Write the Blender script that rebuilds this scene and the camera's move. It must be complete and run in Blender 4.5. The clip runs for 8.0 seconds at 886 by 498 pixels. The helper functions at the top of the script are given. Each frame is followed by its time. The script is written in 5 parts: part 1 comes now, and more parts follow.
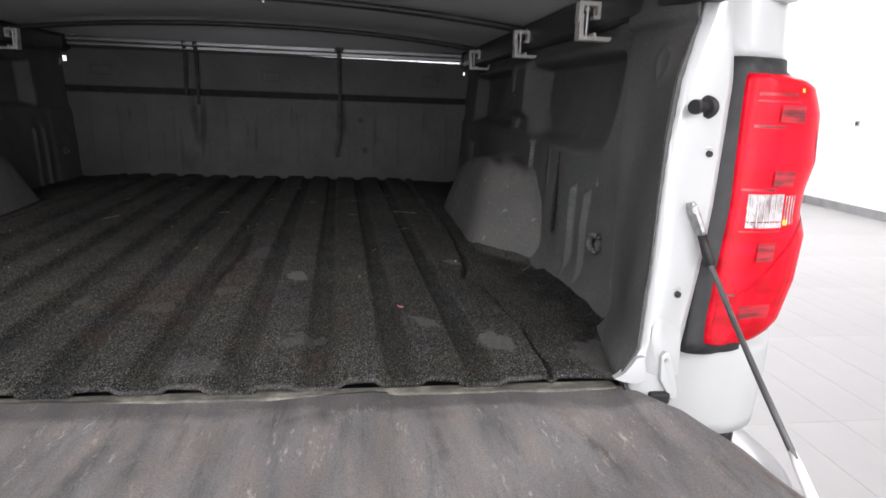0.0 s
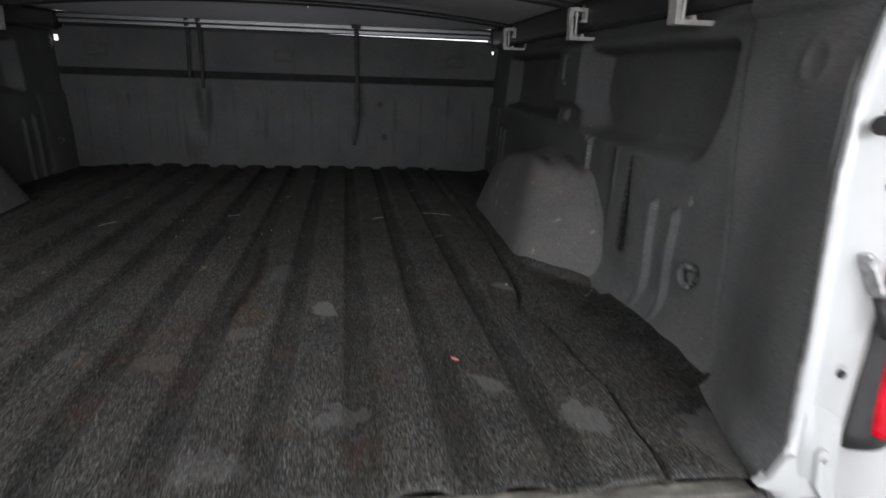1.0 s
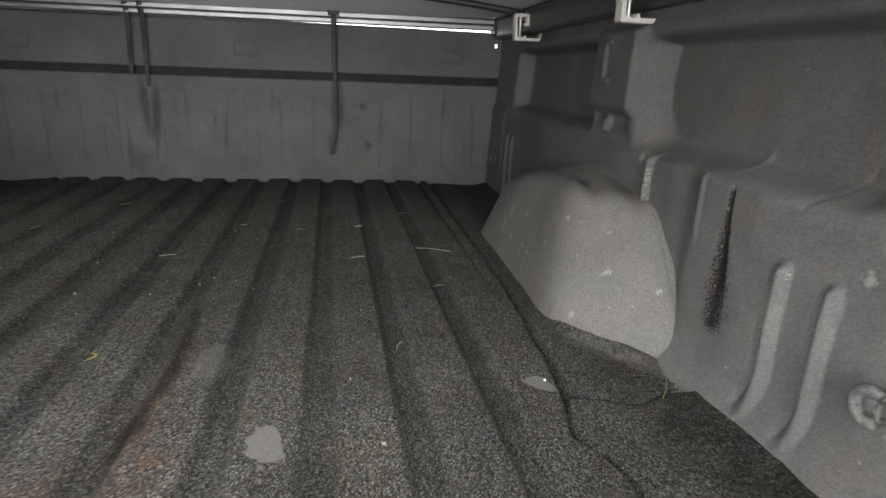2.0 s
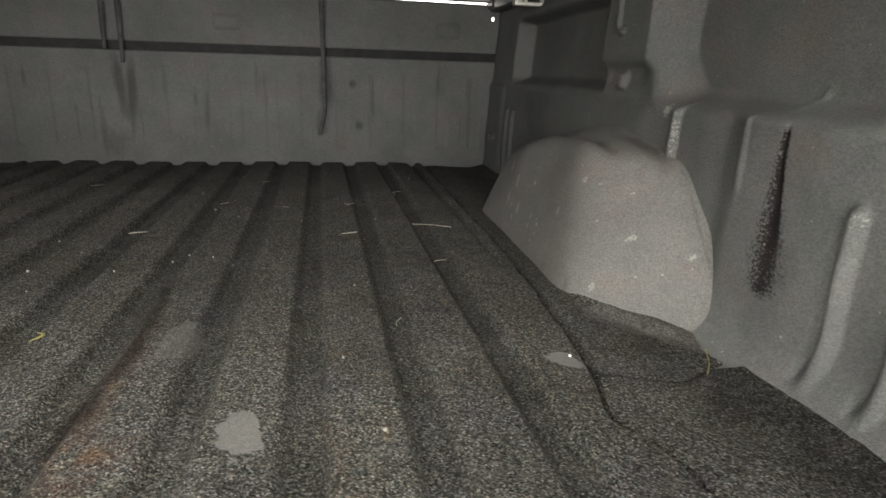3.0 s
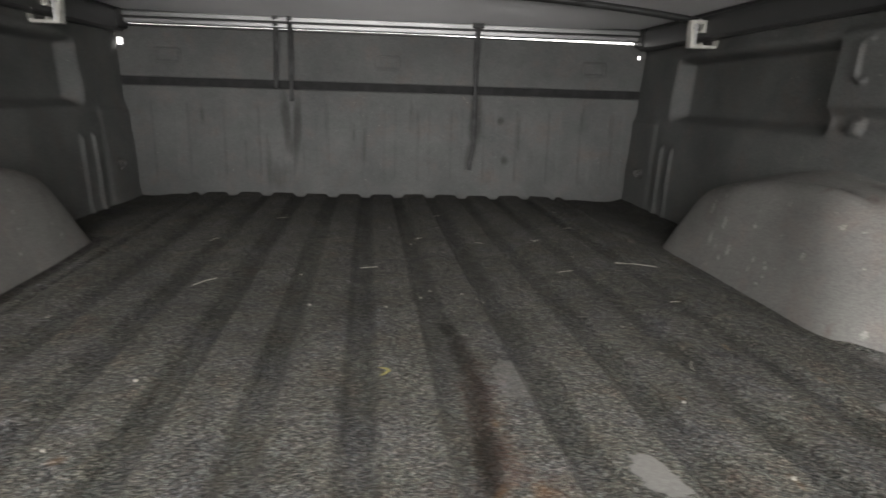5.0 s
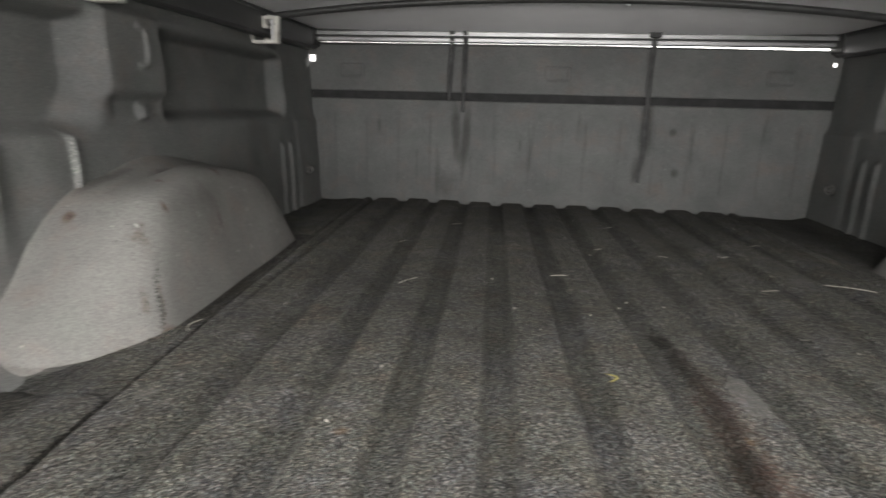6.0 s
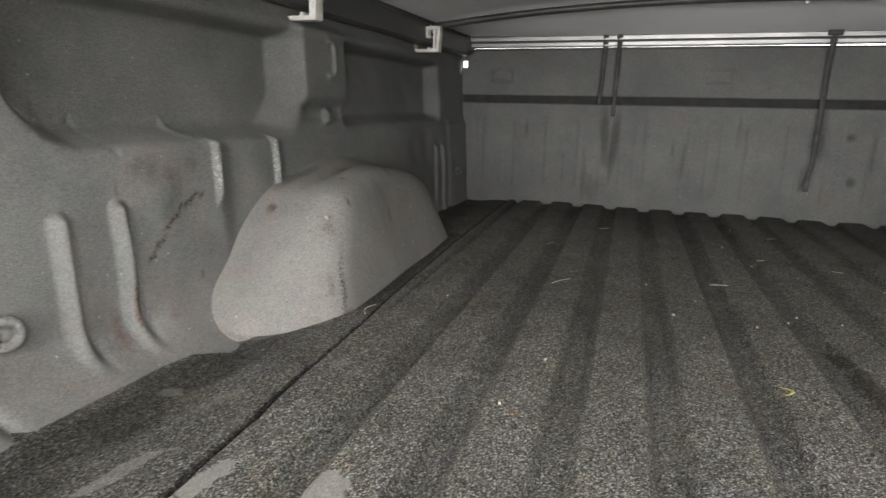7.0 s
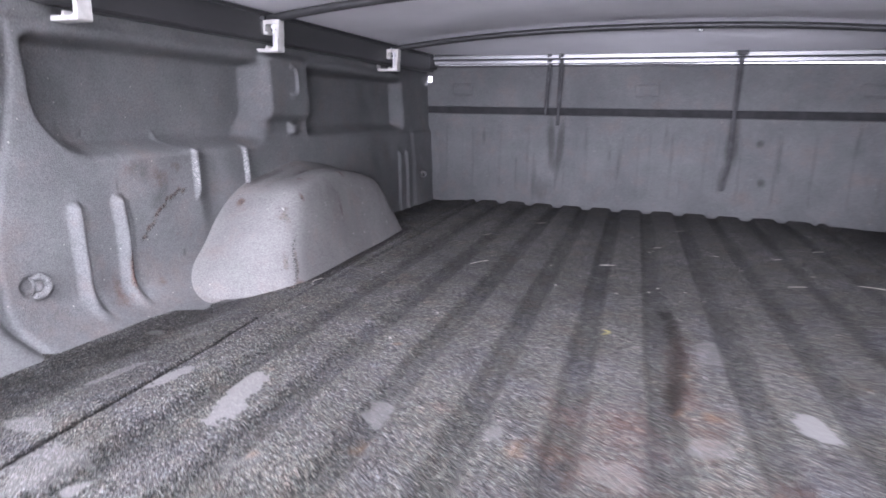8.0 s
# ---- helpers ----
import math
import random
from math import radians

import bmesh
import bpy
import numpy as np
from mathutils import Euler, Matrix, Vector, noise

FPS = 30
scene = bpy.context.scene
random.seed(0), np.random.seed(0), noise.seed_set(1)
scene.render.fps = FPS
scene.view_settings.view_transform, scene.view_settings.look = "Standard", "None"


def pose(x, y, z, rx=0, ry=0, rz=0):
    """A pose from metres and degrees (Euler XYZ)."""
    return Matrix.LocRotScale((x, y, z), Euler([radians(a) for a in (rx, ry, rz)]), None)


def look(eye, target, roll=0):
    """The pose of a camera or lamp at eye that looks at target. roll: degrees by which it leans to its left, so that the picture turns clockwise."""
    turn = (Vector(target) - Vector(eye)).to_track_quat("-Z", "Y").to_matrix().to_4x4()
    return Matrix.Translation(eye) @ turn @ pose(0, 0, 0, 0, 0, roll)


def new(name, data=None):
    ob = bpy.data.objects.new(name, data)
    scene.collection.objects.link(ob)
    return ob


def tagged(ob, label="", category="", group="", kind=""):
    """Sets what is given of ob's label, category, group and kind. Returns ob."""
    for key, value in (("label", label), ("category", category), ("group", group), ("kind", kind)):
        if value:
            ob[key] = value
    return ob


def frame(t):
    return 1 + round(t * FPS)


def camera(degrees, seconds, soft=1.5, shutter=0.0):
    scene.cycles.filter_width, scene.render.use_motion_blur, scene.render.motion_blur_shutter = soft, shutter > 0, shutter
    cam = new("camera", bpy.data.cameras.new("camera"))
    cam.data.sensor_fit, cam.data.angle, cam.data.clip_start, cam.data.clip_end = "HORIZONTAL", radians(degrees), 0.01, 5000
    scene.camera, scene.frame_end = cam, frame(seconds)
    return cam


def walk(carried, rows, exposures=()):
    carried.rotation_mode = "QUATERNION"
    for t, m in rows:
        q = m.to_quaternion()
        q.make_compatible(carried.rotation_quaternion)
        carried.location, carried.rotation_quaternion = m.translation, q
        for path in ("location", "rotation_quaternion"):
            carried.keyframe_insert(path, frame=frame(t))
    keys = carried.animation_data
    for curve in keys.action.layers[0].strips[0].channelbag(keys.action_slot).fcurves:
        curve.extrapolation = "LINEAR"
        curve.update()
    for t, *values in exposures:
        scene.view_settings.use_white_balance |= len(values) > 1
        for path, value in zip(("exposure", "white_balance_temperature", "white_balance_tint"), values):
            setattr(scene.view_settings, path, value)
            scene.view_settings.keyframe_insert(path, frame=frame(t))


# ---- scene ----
cam = camera(74.4, 8.0, 1.5, 0.5)
PATH = [
    (0, (0.377, -0.665, 0.352), (0.648, 1.254, -0.14), 2.1),
    (0.3, (0.387, -0.649, 0.357), (0.634, 1.256, -0.198), 1.8),
    (0.5, (0.38, -0.606, 0.357), (0.624, 1.295, -0.212), 1.9),
    (0.8, (0.345, -0.511, 0.376), (0.593, 1.387, -0.203), 2.1),
    (1, (0.323, -0.445, 0.39), (0.572, 1.453, -0.19), 2.0),
    (1.5, (0.313, -0.232, 0.416), (0.579, 1.663, -0.165), 2.3),
    (1.7, (0.327, -0.15, 0.407), (0.608, 1.743, -0.174), 2.5),
    (2.8, (0.353, 0.017, 0.311), (0.669, 1.902, -0.277), 1.6),
    (3, (0.341, 0.026, 0.303), (0.663, 1.912, -0.279), 1.8),
    (3.5, (0.282, 0.042, 0.306), (0.617, 1.927, -0.274), 1.9),
    (4, (0.205, 0.039, 0.325), (0.539, 1.923, -0.256), 1.9),
    (4.2, (0.169, 0.04, 0.33), (0.492, 1.929, -0.241), 1.9),
    (5.3, (-0.047, 0.033, 0.33), (0.033, 1.971, -0.159), 1.7),
    (5.5, (-0.076, 0.03, 0.325), (-0.074, 1.971, -0.158), 1.7),
    (6, (-0.133, 0.013, 0.323), (-0.361, 1.942, -0.157), 1.5),
    (6.5, (-0.173, -0.012, 0.327), (-0.629, 1.875, -0.156), 1.4),
    (7, (-0.178, -0.042, 0.325), (-0.822, 1.79, -0.154), 1.2),
    (7.5, (-0.109, -0.086, 0.322), (-0.805, 1.729, -0.151), 1.2),
    (8, (0.052, -0.231, 0.348), (-0.613, 1.598, -0.115), 1.0),
]
EXPOSURES = [
    (0.0, -0.52, 6250, 15), (0.5, -0.70, 6300, 15), (1.0, -0.55, 6150, 13), (1.5, 0.88, 5700, 20), (1.7, 1.05, 6000, 14), (2.8, 1.08, 6850, 8), (4.2, 1.04, 6650, 11),
    (5.5, 1.22, 6600, 10), (7.0, 1.40, 6650, 10), (7.5, 1.42, 6650, 13), (8.0, 2.12, 5700, 26),
]
walk(cam, [(t, look(eye, target, roll)) for t, eye, target, roll in PATH], EXPOSURES)

# ---- world and lamps ----
GROUND = -0.86
world = bpy.data.worlds.new("world")
scene.world = world
world.use_nodes = True
world.node_tree.nodes["Background"].inputs["Color"].default_value = (0.9, 0.95, 1.0, 1)
world.node_tree.nodes["Background"].inputs["Strength"].default_value = 0.3
LAMP_POWER = 205.0
# power of the lamp added behind the camera
ADDED_LIGHT_POWER = 540.0


# ---- materials ----
def material(name, color, rough=0.6, metal=0.0, coat=0.0):
    m = bpy.data.materials.new(name)
    m.use_nodes = True
    b = m.node_tree.nodes["Principled BSDF"]
    b.inputs["Base Color"].default_value = (*color, 1)
    b.inputs["Roughness"].default_value = rough
    b.inputs["Metallic"].default_value = metal
    b.inputs["Coat Weight"].default_value = coat
    return m


def node(m, kind, **values):
    n = m.node_tree.nodes.new(kind)
    for key, value in values.items():
        n.inputs[key].default_value = value
    return n


def link(m, a, b):
    m.node_tree.links.new(a, b)


def coords(m):
    return m.node_tree.nodes.new("ShaderNodeTexCoord").outputs["Object"]


def noise_of(m, scale, detail=3.0, rough=0.55, stretch=None):
    n = node(m, "ShaderNodeTexNoise", Scale=scale, Detail=detail, Roughness=rough)
    c = coords(m)
    if stretch:
        mp = m.node_tree.nodes.new("ShaderNodeMapping")
        mp.inputs["Scale"].default_value = stretch
        link(m, c, mp.inputs["Vector"])
        c = mp.outputs["Vector"]
    link(m, c, n.inputs["Vector"])
    return n.outputs["Fac"]


def cells_of(m, scale):
    """Small cells, each of one random colour."""
    n = node(m, "ShaderNodeTexVoronoi", Scale=scale)
    link(m, coords(m), n.inputs["Vector"])
    return n.outputs["Color"]


def ramp(m, fac, *stops):
    r = m.node_tree.nodes.new("ShaderNodeValToRGB")
    while len(r.color_ramp.elements) < len(stops):
        r.color_ramp.elements.new(0.5)
    for e, (p, c) in zip(r.color_ramp.elements, stops):
        e.position, e.color = p, (*((c,) * 3 if isinstance(c, float) else c), 1)
    link(m, fac, r.inputs["Fac"])
    return r.outputs["Color"]


def mix(m, fac, a, b, how="MIX"):
    x = m.node_tree.nodes.new("ShaderNodeMix")
    x.data_type, x.blend_type = "RGBA", how
    for value, slot in ((fac, x.inputs[0]), (a, x.inputs[6]), (b, x.inputs[7])):
        if isinstance(value, float):
            slot.default_value = value
        elif isinstance(value, tuple):
            slot.default_value = (*value, 1)
        else:
            link(m, value, slot)
    return x.outputs[2]


def maths(m, how, a, b=0.0):
    x = m.node_tree.nodes.new("ShaderNodeMath")
    x.operation = how
    for value, slot in ((a, x.inputs[0]), (b, x.inputs[1])):
        if isinstance(value, float):
            slot.default_value = value
        else:
            link(m, value, slot)
    return x.outputs[0]


def attribute(m, name):
    a = m.node_tree.nodes.new("ShaderNodeAttribute")
    a.attribute_name = name
    return a.outputs["Fac"]


def surface(m, color=None, rough=None, bump=None, strength=0.3, distance=0.002):
    b = m.node_tree.nodes["Principled BSDF"]
    if color is not None:
        link(m, color, b.inputs["Base Color"])
    if rough is not None:
        link(m, rough, b.inputs["Roughness"])
    if bump is not None:
        k = node(m, "ShaderNodeBump", Strength=strength, Distance=distance)
        link(m, bump, k.inputs["Height"])
        link(m, k.outputs["Normal"], b.inputs["Normal"])
    return m


def carpet(name, dark, light, brown):
    """Short grey fibre pile: salt-and-pepper grain, worn crests, pale glue patches and rust."""
    m = material(name, dark, 0.95)
    m.node_tree.nodes["Principled BSDF"].inputs["Specular IOR Level"].default_value = 0.15
    grain = noise_of(m, 560.0, 2.0, 0.6)
    fibre = maths(m, "ADD", maths(m, "MULTIPLY", grain, 0.55), maths(m, "MULTIPLY", cells_of(m, 620.0), 0.45))
    pile = ramp(m, fibre, (0.33, dark), (0.515, tuple(0.78 * a + 0.22 * b for a, b in zip(dark, light))), (0.65, tuple(0.68 * c for c in light)), (0.75, tuple(1.55 * c for c in light)))
    tint = ramp(m, noise_of(m, 10.0, 6.0, 0.75), (0.34, (0.96, 0.98, 1.06)), (0.46, (1.0, 1.0, 1.0)), (0.55, (0.95, 0.98, 0.91)), (0.66, (1.10, 0.98, 0.90)))
    pile = mix(m, 1.0, pile, tint, "MULTIPLY")
    pile = mix(m, 1.0, pile, ramp(m, cells_of(m, 330.0), (0.35, (1.05, 0.99, 0.96)), (0.65, (0.96, 1.01, 1.03))), "MULTIPLY")
    cloud = noise_of(m, 9.0, 5.0, 0.6)
    pile = mix(m, 1.0, pile, ramp(m, cloud, (0.3, 0.72), (0.7, 1.15)), "MULTIPLY")
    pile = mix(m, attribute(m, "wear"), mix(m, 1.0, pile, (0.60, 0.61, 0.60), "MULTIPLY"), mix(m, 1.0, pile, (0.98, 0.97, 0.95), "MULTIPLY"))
    dust = maths(m, "MULTIPLY", ramp(m, noise_of(m, 26.0, 5.0, 0.7), (0.52, 0.0), (0.72, 1.0)), 0.30)
    pile = mix(m, dust, pile, brown)
    fray = maths(m, "MULTIPLY", maths(m, "SUBTRACT", noise_of(m, 75.0, 4.0, 0.65), 0.5), 1.1)
    rust = ramp(m, maths(m, "ADD", attribute(m, "rust"), maths(m, "MULTIPLY", fray, 2.2)), (0.15, 0.0), (1.15, 1.0))
    pile = mix(m, maths(m, "MULTIPLY", rust, ramp(m, cells_of(m, 500.0), (0.40, 0.15), (0.62, 0.70))), pile, mix(m, fibre, (0.016, 0.008, 0.006), (0.125, 0.064, 0.044)))
    # dark dirt streaks, plus the shade of seams and hollows put into the colour
    soot_shade = ramp(m, maths(m, "ADD", attribute(m, "soot_shade"), fray), (0.3, 0.0), (0.9, 1.0))
    pile = mix(m, maths(m, "MULTIPLY", soot_shade, 0.9), pile, mix(m, 1.0, pile, (0.30, 0.28, 0.27), "MULTIPLY"))
    ochre = ramp(m, maths(m, "ADD", attribute(m, "ochre"), maths(m, "MULTIPLY", fray, 1.6)), (0.25, 0.0), (0.95, 1.0))
    pile = mix(m, maths(m, "MULTIPLY", ochre, 0.26), pile, mix(m, fibre, (0.07, 0.035, 0.012), (0.30, 0.17, 0.07)))
    edge = maths(m, "MULTIPLY", maths(m, "SUBTRACT", noise_of(m, 50.0, 5.0, 0.6), 0.5), 2.0)
    glue = ramp(m, maths(m, "ADD", attribute(m, "patch"), edge), (0.28, 0.0), (0.40, 1.0))
    glue = maths(m, "MULTIPLY", glue, attribute(m, "strength"))
    pile = mix(m, glue, pile, mix(m, noise_of(m, 200.0), (0.098, 0.097, 0.092), (0.160, 0.157, 0.149)))
    return surface(m, pile, None, maths(m, "MULTIPLY", grain, maths(m, "SUBTRACT", 1.0, maths(m, "MULTIPLY", glue, 0.8))), 0.9, 0.004)


def liner(name, low, high):
    """Grey moulded fibre liner of the bed's walls."""
    m = material(name, low, 0.85)
    m.node_tree.nodes["Principled BSDF"].inputs["Specular IOR Level"].default_value = 0.2
    fine = noise_of(m, 520.0, 2.0, 0.65)
    c = ramp(m, noise_of(m, 7.0, 5.0, 0.6), (0.3, low), (0.7, high))
    c = mix(m, 1.0, c, ramp(m, maths(m, "ADD", maths(m, "MULTIPLY", fine, 0.6), maths(m, "MULTIPLY", cells_of(m, 560.0), 0.4)), (0.34, 0.80), (0.66, 1.21)), "MULTIPLY")
    scuff = ramp(m, noise_of(m, 14.0, 6.0, 0.7, (1, 1, 0.25)), (0.60, 0.0), (0.78, 0.35))
    c = mix(m, scuff, c, (0.15, 0.147, 0.14))
    fray = maths(m, "MULTIPLY", maths(m, "SUBTRACT", noise_of(m, 90.0, 4.0, 0.65), 0.5), 1.0)
    c = mix(m, maths(m, "MULTIPLY", ramp(m, maths(m, "ADD", attribute(m, "rust"), fray), (0.3, 0.0), (0.9, 1.0)), 0.7), c, (0.06, 0.028, 0.017))
    crumb = maths(m, "MULTIPLY", maths(m, "SUBTRACT", noise_of(m, 330.0, 3.0, 0.75), 0.5), 4.0)
    c = mix(m, maths(m, "MULTIPLY", ramp(m, maths(m, "ADD", attribute(m, "soot_shade"), crumb), (0.3, 0.0), (0.75, 1.0)), 0.95), c, (0.008, 0.006, 0.006))
    speck = maths(m, "MULTIPLY", maths(m, "SUBTRACT", noise_of(m, 260.0, 3.0, 0.7), 0.5), 3.2)
    c = mix(m, ramp(m, maths(m, "ADD", attribute(m, "patch"), speck), (0.30, 0.0), (0.85, 0.65)), c, (0.29, 0.285, 0.27))
    dots = node(m, "ShaderNodeTexVoronoi", Scale=52.0)
    link(m, coords(m), dots.inputs["Vector"])
    few = ramp(m, dots.outputs["Color"], (0.56, 0.0), (0.60, 1.0))
    near = ramp(m, maths(m, "ADD", dots.outputs["Distance"], maths(m, "MULTIPLY", noise_of(m, 300.0), 0.10)), (0.10, 1.0), (0.15, 0.0))
    c = mix(m, maths(m, "MULTIPLY", maths(m, "MULTIPLY", few, near), 0.6), c, (0.30, 0.29, 0.265))
    # grime, plus the shade of straps and folds put into the colour
    darkening = maths(m, "MULTIPLY", maths(m, "SUBTRACT", noise_of(m, 30.0, 5.0, 0.7, (1, 1, 0.35)), 0.5), 1.2)
    darkening = ramp(m, maths(m, "ADD", attribute(m, "grime_shade"), darkening), (0.10, 0.0), (0.95, 0.72))
    c = mix(m, maths(m, "MULTIPLY", darkening, ramp(m, attribute(m, "grime_shade"), (0.0, 0.0), (0.08, 1.0))), c, mix(m, 1.0, c, (0.34, 0.33, 0.32), "MULTIPLY"))
    grime_shade = ramp(m, noise_of(m, 11.0, 6.0, 0.7), (0.35, (0.93, 0.96, 0.94)), (0.52, (1.0, 1.0, 1.0)), (0.70, (1.10, 0.99, 0.94)))
    c = mix(m, 1.0, c, grime_shade, "MULTIPLY")
    return surface(m, c, None, fine, 0.6, 0.002)


def worn_mat(name):
    """Trodden brownish-grey pile: lengthwise rubbing, dark marks, chalky scuffs and painted hinge shade."""
    m = material(name, (0.15, 0.14, 0.13), 0.95)
    m.node_tree.nodes["Principled BSDF"].inputs["Specular IOR Level"].default_value = 0.15
    grain = noise_of(m, 420.0, 2.0, 0.6)
    c = ramp(m, noise_of(m, 9.0, 6.0, 0.66, (3.6, 0.8, 1.0)), (0.28, (0.115, 0.115, 0.118)), (0.47, (0.162, 0.156, 0.153)), (0.58, (0.178, 0.164, 0.154)), (0.76, (0.215, 0.197, 0.183)))
    c = mix(m, maths(m, "MULTIPLY", ramp(m, noise_of(m, 17.0, 6.0, 0.7, (3.4, 0.5, 1.0)), (0.55, 0.0), (0.72, 1.0)), 0.6), c, (0.075, 0.073, 0.073))
    chalk = ramp(m, noise_of(m, 55.0, 6.0, 0.75, (1.6, 0.45, 1.0)), (0.58, 0.0), (0.74, 1.0))
    chalk = maths(m, "MULTIPLY", chalk, ramp(m, noise_of(m, 5.0, 3.0, 0.5, (2.0, 1.0, 1.0)), (0.40, 0.0), (0.60, 1.0)))
    c = mix(m, chalk, c, mix(m, noise_of(m, 40.0), (0.36, 0.35, 0.34), (0.50, 0.45, 0.34)))
    c = mix(m, ramp(m, maths(m, "ADD", attribute(m, "soot_shade"), maths(m, "SUBTRACT", noise_of(m, 30.0, 5.0, 0.7), 0.5)), (0.15, 0.0), (0.6, 0.7)), c, (0.07, 0.067, 0.066))
    c = mix(m, 1.0, c, ramp(m, grain, (0.3, 0.92), (0.7, 1.25)), "MULTIPLY")
    c = mix(m, 1.0, c, ramp(m, attribute(m, "wear"), (0.0, 0.90), (1.0, 1.32)), "MULTIPLY")
    return surface(m, c, None, grain, 0.32, 0.003)


CARPET = carpet("carpet_pile", (0.009, 0.009, 0.009), (0.212, 0.208, 0.198), (0.075, 0.065, 0.052))
GATE_CARPET = worn_mat("tailgate_carpet")
LINER = liner("moulded_liner", (0.082, 0.084, 0.083), (0.113, 0.114, 0.111))
# lighter, warmer copy of the wall liner for the wheel housings
HOUSING = liner("pale_housing_liner", (0.102, 0.100, 0.096), (0.138, 0.134, 0.128))

WHITE = material("white_body_paint", (0.78, 0.79, 0.79), 0.28, 0.0, 0.6)
surface(WHITE, ramp(WHITE, noise_of(WHITE, 5.0, 5.0), (0.3, (0.375, 0.385, 0.38)), (0.7, (0.425, 0.435, 0.43))))
BLACK = material("black_plastic", (0.018, 0.018, 0.019), 0.5)
BLACK.node_tree.nodes["Principled BSDF"].inputs["Specular IOR Level"].default_value = 0.3
surface(BLACK, ramp(BLACK, noise_of(BLACK, 30.0), (0.3, 0.013), (0.7, 0.026)), None, noise_of(BLACK, 600.0), 0.15, 0.001)
# flat black that stands for the shade inside the headboard's groove
MATT_BLACK = material("groove_shade_black", (0.014, 0.014, 0.014), 0.95)
surface(MATT_BLACK, ramp(MATT_BLACK, noise_of(MATT_BLACK, 40.0), (0.3, 0.022), (0.7, 0.036)), None, noise_of(MATT_BLACK, 300.0), 0.3, 0.001)
MATT_BLACK.node_tree.nodes["Principled BSDF"].inputs["Specular IOR Level"].default_value = 0.08
RAIL = material("black_anodised_rail", (0.03, 0.03, 0.032), 0.42, 0.0)
surface(RAIL, ramp(RAIL, noise_of(RAIL, 12.0, 5.0, 0.6, (1, 0.15, 1)), (0.3, 0.022), (0.75, 0.05)))
ALU = material("mill_aluminium", (0.66, 0.65, 0.63), 0.38, 1.0)
surface(ALU, ramp(ALU, noise_of(ALU, 40.0, 4.0), (0.3, 0.52), (0.7, 0.72)))
BAR = material("dull_aluminium", (0.36, 0.36, 0.36), 0.45, 1.0)
surface(BAR, ramp(BAR, noise_of(BAR, 30.0, 4.0, 0.6, (0.2, 1, 1)), (0.3, 0.22), (0.7, 0.36)))
CAST = material("cast_clamp", (0.55, 0.54, 0.50), 0.5, 0.25)
surface(CAST, ramp(CAST, noise_of(CAST, 60.0, 4.0), (0.3, (0.45, 0.44, 0.40)), (0.7, (0.62, 0.61, 0.57))))
STEEL = material("galvanised_steel", (0.42, 0.41, 0.39), 0.45, 0.85)
surface(STEEL, ramp(STEEL, noise_of(STEEL, 90.0, 4.0), (0.3, 0.3), (0.7, 0.5)))
SILL = material("worn_sill_paint", (0.2, 0.19, 0.16), 0.7)
surface(SILL, ramp(SILL, noise_of(SILL, 40.0, 6.0, 0.7, (0.5, 1, 1)), (0.32, (0.05, 0.048, 0.044)), (0.52, (0.13, 0.125, 0.105)), (0.7, (0.30, 0.285, 0.235))), None, noise_of(SILL, 200.0), 0.4, 0.001)
CABLE = material("coated_cable", (0.10, 0.10, 0.10), 0.5, 0.4)
surface(CABLE, None, None, noise_of(CABLE, 300.0, 2.0, 0.5, (1, 1, 0.3)), 0.6, 0.001)
SILVER = material("silver_bumper", (0.45, 0.45, 0.46), 0.35, 0.5)
surface(SILVER, ramp(SILVER, noise_of(SILVER, 8.0), (0.3, 0.30), (0.7, 0.36)))
VINYL = material("grey_vinyl_underside", (0.42, 0.42, 0.43), 0.7)
surface(VINYL, ramp(VINYL, noise_of(VINYL, 6.0, 6.0, 0.6), (0.3, (0.78, 0.78, 0.79)), (0.7, (0.85, 0.85, 0.86))), None, noise_of(VINYL, 700.0), 0.25, 0.001)
RED = material("red_lamp_lens", (0.62, 0.008, 0.018), 0.32, 0.0, 0.0)
RED.node_tree.nodes["Principled BSDF"].inputs["Specular IOR Level"].default_value = 0.14
surface(RED, ramp(RED, noise_of(RED, 18.0, 3.0, 0.5, (0.4, 0.4, 2.2)), (0.35, (0.42, 0.001, 0.008)), (0.65, (0.72, 0.003, 0.022))), None, noise_of(RED, 30.0, 2.0, 0.5, (0.2, 0.2, 6.0)), 0.12, 0.002)
# deeper red for where the lens mirrors no white room
DEEPRED = material("below_reflection_red", (0.52, 0.002, 0.012), 0.35)
DEEPRED.node_tree.nodes["Principled BSDF"].inputs["Specular IOR Level"].default_value = 0.12
surface(DEEPRED, ramp(DEEPRED, noise_of(DEEPRED, 26.0, 3.0, 0.6, (0.5, 0.5, 1.6)), (0.35, (0.34, 0.001, 0.006)), (0.65, (0.60, 0.002, 0.016))))
DARKRED = material("dark_red_lens", (0.20, 0.004, 0.012), 0.3, 0.0, 0.0)
surface(DARKRED, ramp(DARKRED, noise_of(DARKRED, 120.0, 2.0, 0.5, (0.15, 0.15, 1.5)), (0.4, (0.11, 0.003, 0.007)), (0.6, (0.40, 0.004, 0.014))))
CLEAR = material("clear_reverse_lens", (0.62, 0.60, 0.60), 0.15, 0.3, 1.0)
surface(CLEAR, ramp(CLEAR, noise_of(CLEAR, 60.0, 4.0, 0.7, (1, 1, 0.6)), (0.35, (0.20, 0.14, 0.14)), (0.62, (0.55, 0.52, 0.52))), None, noise_of(CLEAR, 70.0), 0.4, 0.003)
AMBER = material("amber_bulb_glint", (0.85, 0.45, 0.05), 0.2)
